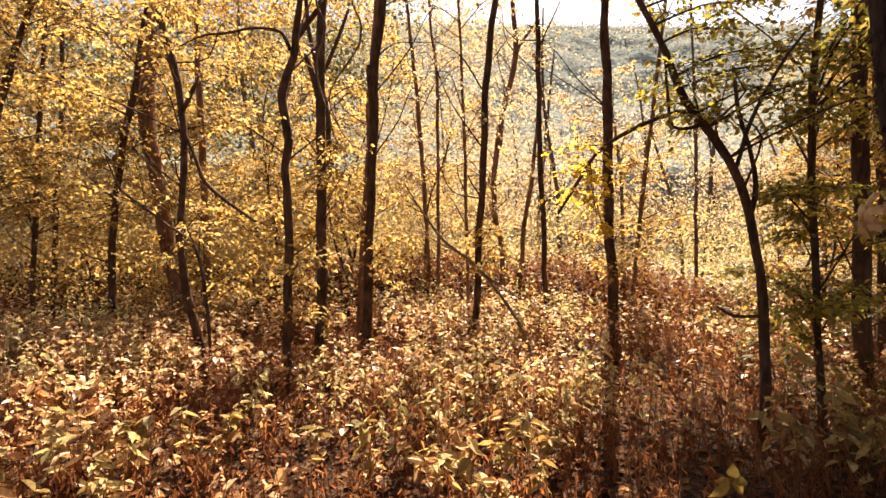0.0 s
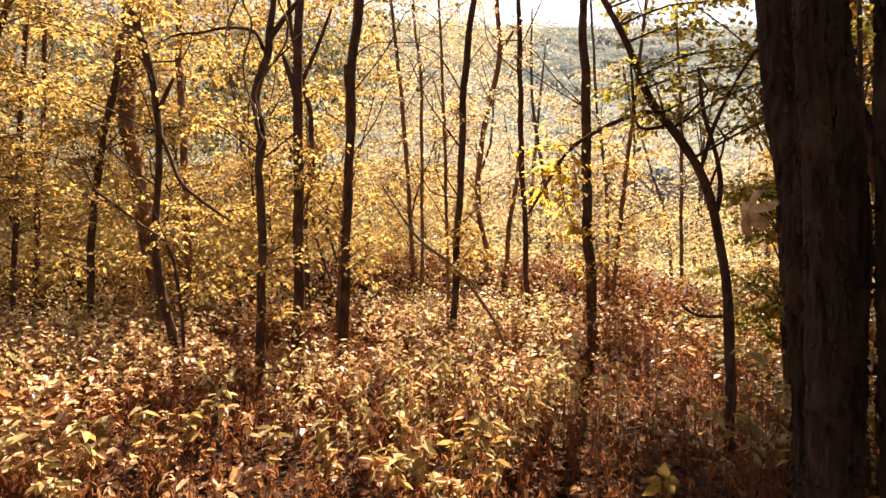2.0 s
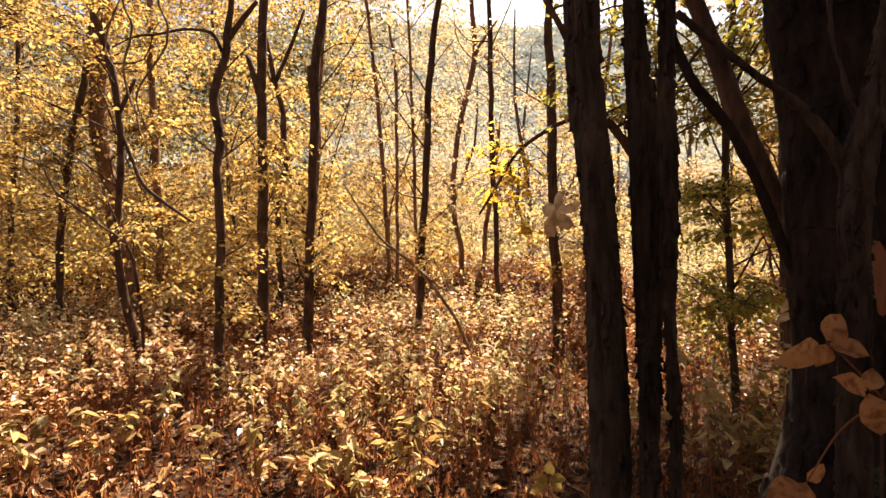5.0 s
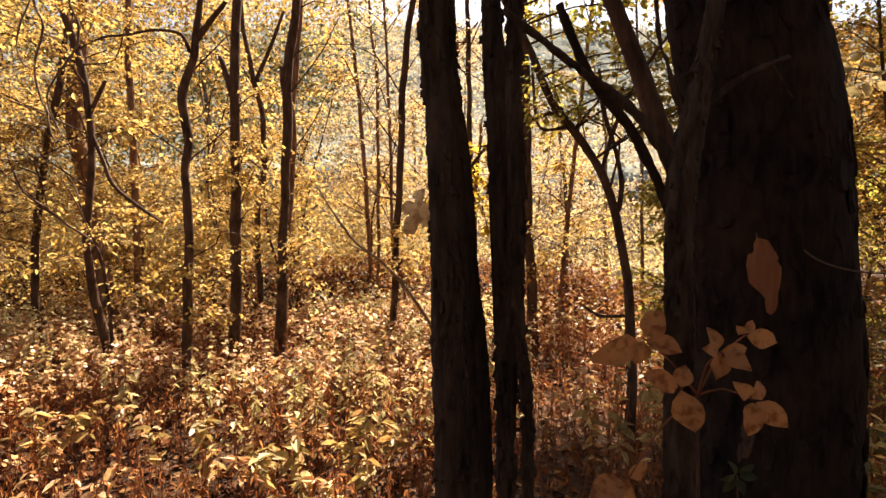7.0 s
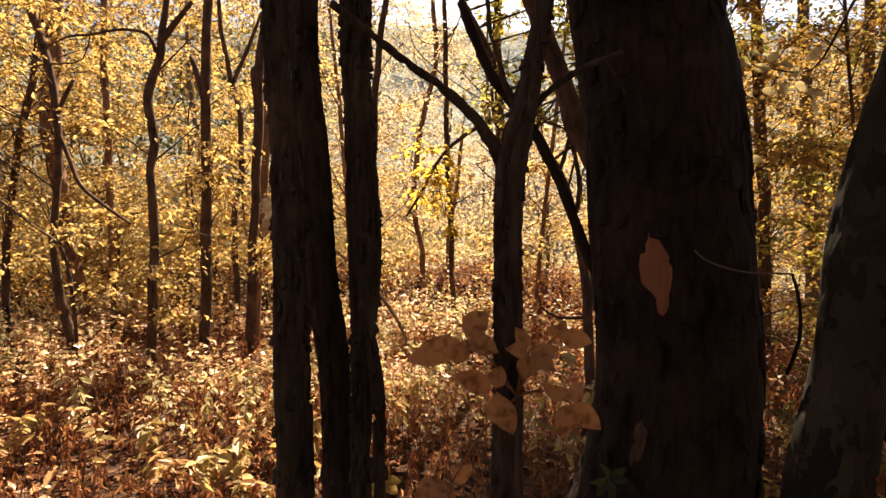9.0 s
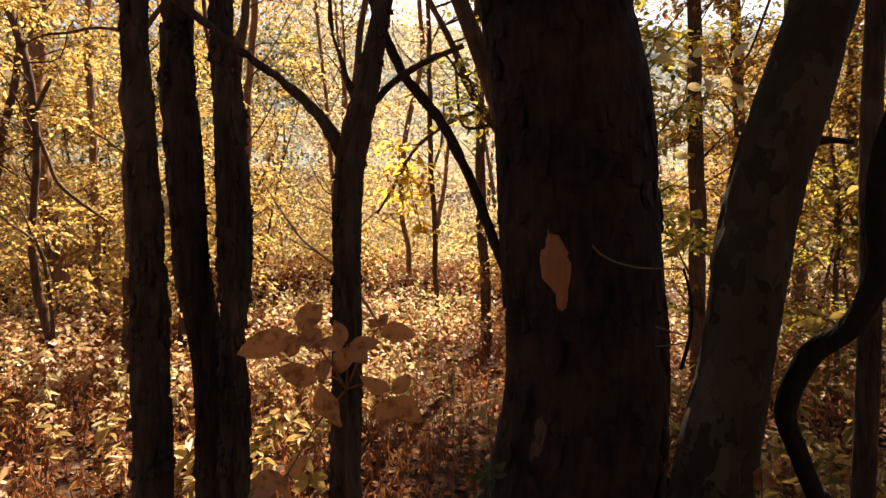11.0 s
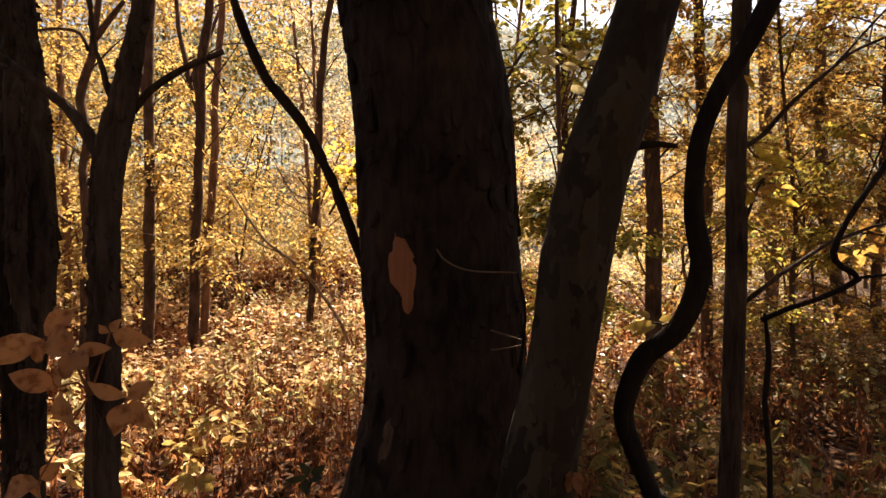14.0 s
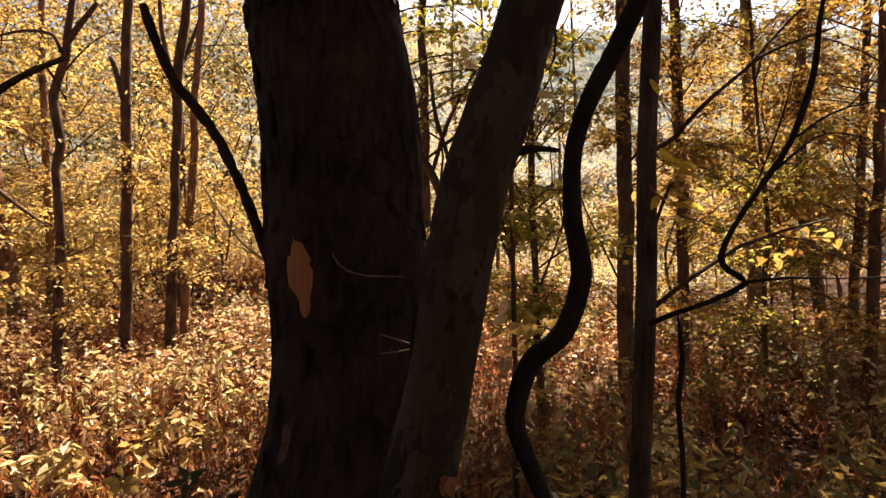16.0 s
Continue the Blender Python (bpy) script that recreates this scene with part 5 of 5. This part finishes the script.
sprig("withered_seedling", "withered orange-brown leaves at the tree's foot", "seedling", [
    [(2.354, 1.200, -0.020, 0.004), (2.362, 1.200, 0.590, 0.003), (2.350, 1.200, 1.181, 0.0015)]], [
    ((2.350, 1.200, 1.181), (2.343, 1.214, 1.127), 0.021),
    ((2.352, 1.200, 1.176), (2.369, 1.187, 1.136), 0.023),
    ((2.350, 1.200, 1.185), (2.338, 1.217, 1.158), 0.013),
    ((2.355, 1.200, 1.181), (2.388, 1.229, 1.150), 0.015),], STALK, DRY)


# bare scar on the massive trunk
def scar(parent, outline, material):
    """A patch of bare wood that lies on the round of the massive trunk."""
    line = spline(BIG, 0.05)
    base = np.array(parent.location)
    pts = np.array(outline, float)
    mid = pts.mean(0)
    rings = [mid + (pts - mid) * k for k in (1.0, 0.66, 0.33)]
    v = []
    for k, ring in enumerate(rings + [mid[None]]):
        for x, z in ring:
            o = line[np.abs(line[:, 2] - z).argmin()]
            r = o[3] + (0.003 if k else -0.003)
            v.append((x, o[1] - BIG_FLAT * math.sqrt(max(r * r - (x - o[0]) ** 2, 0)), z))
    n = len(pts)
    f = []
    for k in range(2):
        f += [(k * n + i, k * n + (i + 1) % n, (k + 1) * n + (i + 1) % n, (k + 1) * n + i) for i in range(n)]
    f += [(2 * n + i, 2 * n + (i + 1) % n, 2 * n + (i + 2) % n, 3 * n) for i in range(0, n, 2)]
    piece("scar", v, f, material, trunk_of(parent), "bare tan wood where bark has peeled off", base)


scar(big_tree, [(1.924, 1.747), (1.942, 1.736), (1.966, 1.691), (1.990, 1.646), (1.989, 1.617), (1.986, 1.584), (1.972, 1.520), (1.944, 1.485), (1.936, 1.518), (1.940, 1.563), (1.909, 1.597), (1.903, 1.645), (1.906, 1.683), (1.916, 1.714)], WOOD)
scar(big_tree, [(1.925, 1.236), (1.932, 1.214), (1.923, 1.173), (1.911, 1.127), (1.896, 1.080), (1.876, 1.069), (1.868, 1.099), (1.877, 1.150), (1.893, 1.194), (1.909, 1.223)], BARK)
big_base = np.array(big_tree.location)
for path in ([(2.033, 1.465, 1.702, 0.0030), (2.055, 1.43, 1.667, 0.0028), (2.088, 1.4, 1.645, 0.0026), (2.141, 1.37, 1.631, 0.0024), (2.248, 1.36, 1.628, 0.002)],
             [(2.181, 1.37, 1.479, 0.0022), (2.228, 1.37, 1.464, 0.0022), (2.269, 1.37, 1.451, 0.0022)],
             [(2.181, 1.37, 1.428, 0.0022), (2.228, 1.37, 1.433, 0.0022), (2.269, 1.37, 1.442, 0.0022)]):
    v, f = tube(path, 6, 0.02)
    piece("twig", v, f, PALE_TWIG, trunk_of(big_tree), "thin pale bare twig", big_base, smooth=True)

# dead branches among the weeds
def dead_branch(name, label, paths, mat):
    base = np.array(paths[0][0][:3])
    holder = new(name)
    holder.location = base
    tagged(holder, label, "branch")
    for q in paths:
        v, f = tube(q, 8, 0.05, 0.002, 0.01)
        piece("stick", v, f, mat, holder, origin=base, smooth=True)


g0 = float(land(1.12, 6.1))
dead_branch("dead_branch", "thin pale dead branch leaning across the weeds",
            [[(1.12, 6.1, g0 - 0.02, 0.022), (0.878, 6.1, 0.842, 0.021), (0.714, 6.1, 1.103, 0.02), (0.518, 6.1, 1.364, 0.02), (0.322, 6.1, 1.56, 0.019), (-0.005, 6.1, 1.82, 0.016), (-0.266, 6.1, 2.179, 0.013), (-0.45, 6.1, 2.473, 0.008)],
             [(0.335, 6.1, 1.547, 0.016), (0.583, 6.08, 1.331, 0.013), (0.897, 6.05, 1.123, 0.006)],
             [(0.2, 6.1, 1.66, 0.012), (0.02, 6.05, 1.74, 0.009), (-0.3, 6.0, 1.92, 0.004)]], TWIG)
g0 = float(land(3.95, 1.5))
dead_branch("bent_twig", "short dark twig hanging between two trunks", [[(2.248, 1.36, 1.628, 0.0036), (2.261, 1.36, 1.581, 0.0044), (2.268, 1.36, 1.523, 0.0051), (2.264, 1.36, 1.458, 0.0051), (2.259, 1.4, 1.362, 0.006)]], VINE)
dead_branch("bent_sapling", "dark bare sapling bent into a sharp zigzag",
            [[(3.95, 1.5, g0 - 0.02, 0.016), (3.82, 1.46, 1.4, 0.014), (3.62, 1.4, 2.45, 0.011)] + [(3.343, 1.35, 2.381, 0.0058), (3.292, 1.35, 2.149, 0.0087), (3.233, 1.35, 1.976, 0.0087), (3.146, 1.35, 1.846, 0.0087), (3.088, 1.35, 1.759, 0.0072), (3.053, 1.35, 1.68, 0.0087), (3.074, 1.35, 1.644, 0.0087), (3.117, 1.35, 1.612, 0.0087), (3.023, 1.35, 1.565, 0.0072), (2.936, 1.35, 1.536, 0.0072), (2.871, 1.35, 1.507, 0.0072)],
             [(3.236, 1.36, 1.978, 0.0036), (3.269, 1.36, 1.999, 0.0036), (3.316, 1.36, 2.033, 0.0036), (3.386, 1.36, 2.065, 0.0029), (3.495, 1.36, 2.084, 0.0022)],
             [(3.386, 1.36, 2.065, 0.0029), (3.429, 1.36, 2.112, 0.0022), (3.473, 1.36, 2.181, 0.0015)],
             [(3.203, 1.36, 1.905, 0.0036), (3.298, 1.36, 1.985, 0.0029), (3.371, 1.36, 1.998, 0.0022), (3.472, 1.36, 1.975, 0.0015)],
             [(3.138, 1.36, 1.839, 0.0029), (3.196, 1.36, 1.978, 0.0029), (3.241, 1.36, 2.123, 0.0022), (3.27, 1.36, 2.255, 0.0015)],
             [(3.117, 1.35, 1.615, 0.0043), (3.232, 1.35, 1.627, 0.0043), (3.347, 1.35, 1.624, 0.0029), (3.52, 1.35, 1.629, 0.0029)]], VINE)
dead_branch("hanging_vine", "pale thin vines hanging tangled from the canopy", [
    [(0.9, 2.0, 6.4, 0.006), (0.1, 1.9, 4.2, 0.0055), (-0.374, 1.85, 2.8, 0.005), (-0.374, 1.85, 2.482, 0.0048), (-0.394, 1.85, 2.402, 0.0048), (-0.404, 1.85, 2.342, 0.0046), (-0.394, 1.85, 2.271, 0.0044), (-0.374, 1.85, 2.211, 0.0042), (-0.343, 1.85, 2.161, 0.0036), (-0.313, 1.85, 2.11, 0.003), (-0.283, 1.85, 2.07, 0.0025), (-0.263, 1.85, 2.02, 0.0015)],
    [(0.9, 2.0, 6.4, 0.006), (0.2, 1.9, 4.2, 0.0055), (-0.25, 1.85, 2.8, 0.005), (-0.247, 1.85, 2.482, 0.0046), (-0.259, 1.85, 2.411, 0.0046), (-0.283, 1.85, 2.371, 0.0044), (-0.333, 1.85, 2.301, 0.004), (-0.357, 1.85, 2.251, 0.0038), (-0.357, 1.85, 2.211, 0.0036), (-0.333, 1.85, 2.15, 0.003), (-0.303, 1.85, 2.09, 0.0018)],
    [(0.1, 1.9, 4.2, 0.005), (-0.38, 1.85, 2.75, 0.0042), (-0.42, 1.85, 2.583, 0.004), (-0.454, 1.85, 2.503, 0.0038), (-0.468, 1.85, 2.412, 0.0032), (-0.44, 1.85, 2.35, 0.0028), (-0.40, 1.85, 2.33, 0.002)],
    [(-0.364, 1.85, 2.205, 0.0042), (-0.347, 1.85, 2.11, 0.004), (-0.331, 1.85, 2.08, 0.0034), (-0.353, 1.85, 2.036, 0.0026), (-0.367, 1.85, 1.98, 0.0016)]], TWIG)
g0 = float(land(3.14, 1.75))
dead_branch("thin_sapling", "thin dark bare stem standing in weeds", [[(3.14, 1.75, g0 - 0.02, 0.01), (3.13, 1.75, 0.5, 0.0095)] + [(3.121, 1.75, 1.48, 0.0056), (3.135, 1.75, 1.331, 0.0094), (3.12, 1.75, 1.182, 0.0094), (3.134, 1.75, 1.033, 0.0094), (3.137, 1.75, 0.847, 0.0094)][::-1]], VINE)


# ---- loose plates of bark on the near stems ----
def plate_mesh(rng, name):
    """One flake of bark: an uneven strip, thicker in the middle, with its lower end standing off."""
    k = 8
    a = np.linspace(0, 2 * np.pi, k, endpoint=False)
    out = np.stack([np.cos(a) * 0.5 * rng.uniform(0.7, 1.15, k), np.zeros(k), np.sin(a) * 0.5 * rng.uniform(0.8, 1.1, k)], 1)
    top = out * [0.72, 1, 0.8]
    top[:, 1] = 0.5 + 0.5 * np.clip(-top[:, 2], 0, 1) + rng.uniform(-0.1, 0.1, k)
    v = np.vstack([out, top])
    f = [(i, i + k, (i + 1) % k + k, (i + 1) % k) for i in range(k)] + [(k, k + 3, k + 2, k + 1), (k, k + 5, k + 4, k + 3), (k, k + 7, k + 6, k + 5)]
    return mesh_from(name, v, f, 4)


def bark_plates(holder, path, mat, rng, count, low, high, wide, tall, thick, squash=1.0):
    """Flakes set round a stem between two heights."""
    line = spline(path, 0.02)
    meshes = [plate_mesh(rng, "bark_plate") for _ in range(5)]
    for me in meshes:
        me.materials.append(mat)
    base, trunk = Vector(holder.location), trunk_of(holder)
    for _ in range(count):
        i = np.abs(line[:, 2] - rng.uniform(low, high)).argmin()
        i = min(max(i, 1), len(line) - 2)
        o = line[i]
        axis = Vector(line[i + 1][:3] - line[i - 1][:3]).normalized()
        if axis.z < 0:
            axis.negate()
        a = rng.uniform(0, 2 * math.pi)
        out = Vector((math.cos(a), math.sin(a), 0))
        out = (out - axis * out.dot(axis)).normalized()
        side = out.cross(axis)
        w, h, d = wide * rng.uniform(0.6, 1.4), tall * rng.uniform(0.5, 1.5), thick * rng.uniform(0.6, 1.5)
        m = Matrix((side * w, out * d, axis * h)).transposed().to_4x4()
        m.translation = Vector(o[:3]) - base + Vector((out.x, out.y * squash, out.z)) * (o[3] - thick * 0.5)
        ob = new("bark_plate", meshes[rng.integers(5)])
        ob.parent = trunk
        ob.matrix_local = m


rng = np.random.default_rng(77)
for holder, path in zip(clump, CLUMP):
    bark_plates(holder, path, FURROWED, rng, 260, 0.9, 2.5, 0.013, 0.026, 0.013)
bark_plates(forked, FORKED, FURROWED, rng, 170, 1.0, 2.1, 0.010, 0.02, 0.010)
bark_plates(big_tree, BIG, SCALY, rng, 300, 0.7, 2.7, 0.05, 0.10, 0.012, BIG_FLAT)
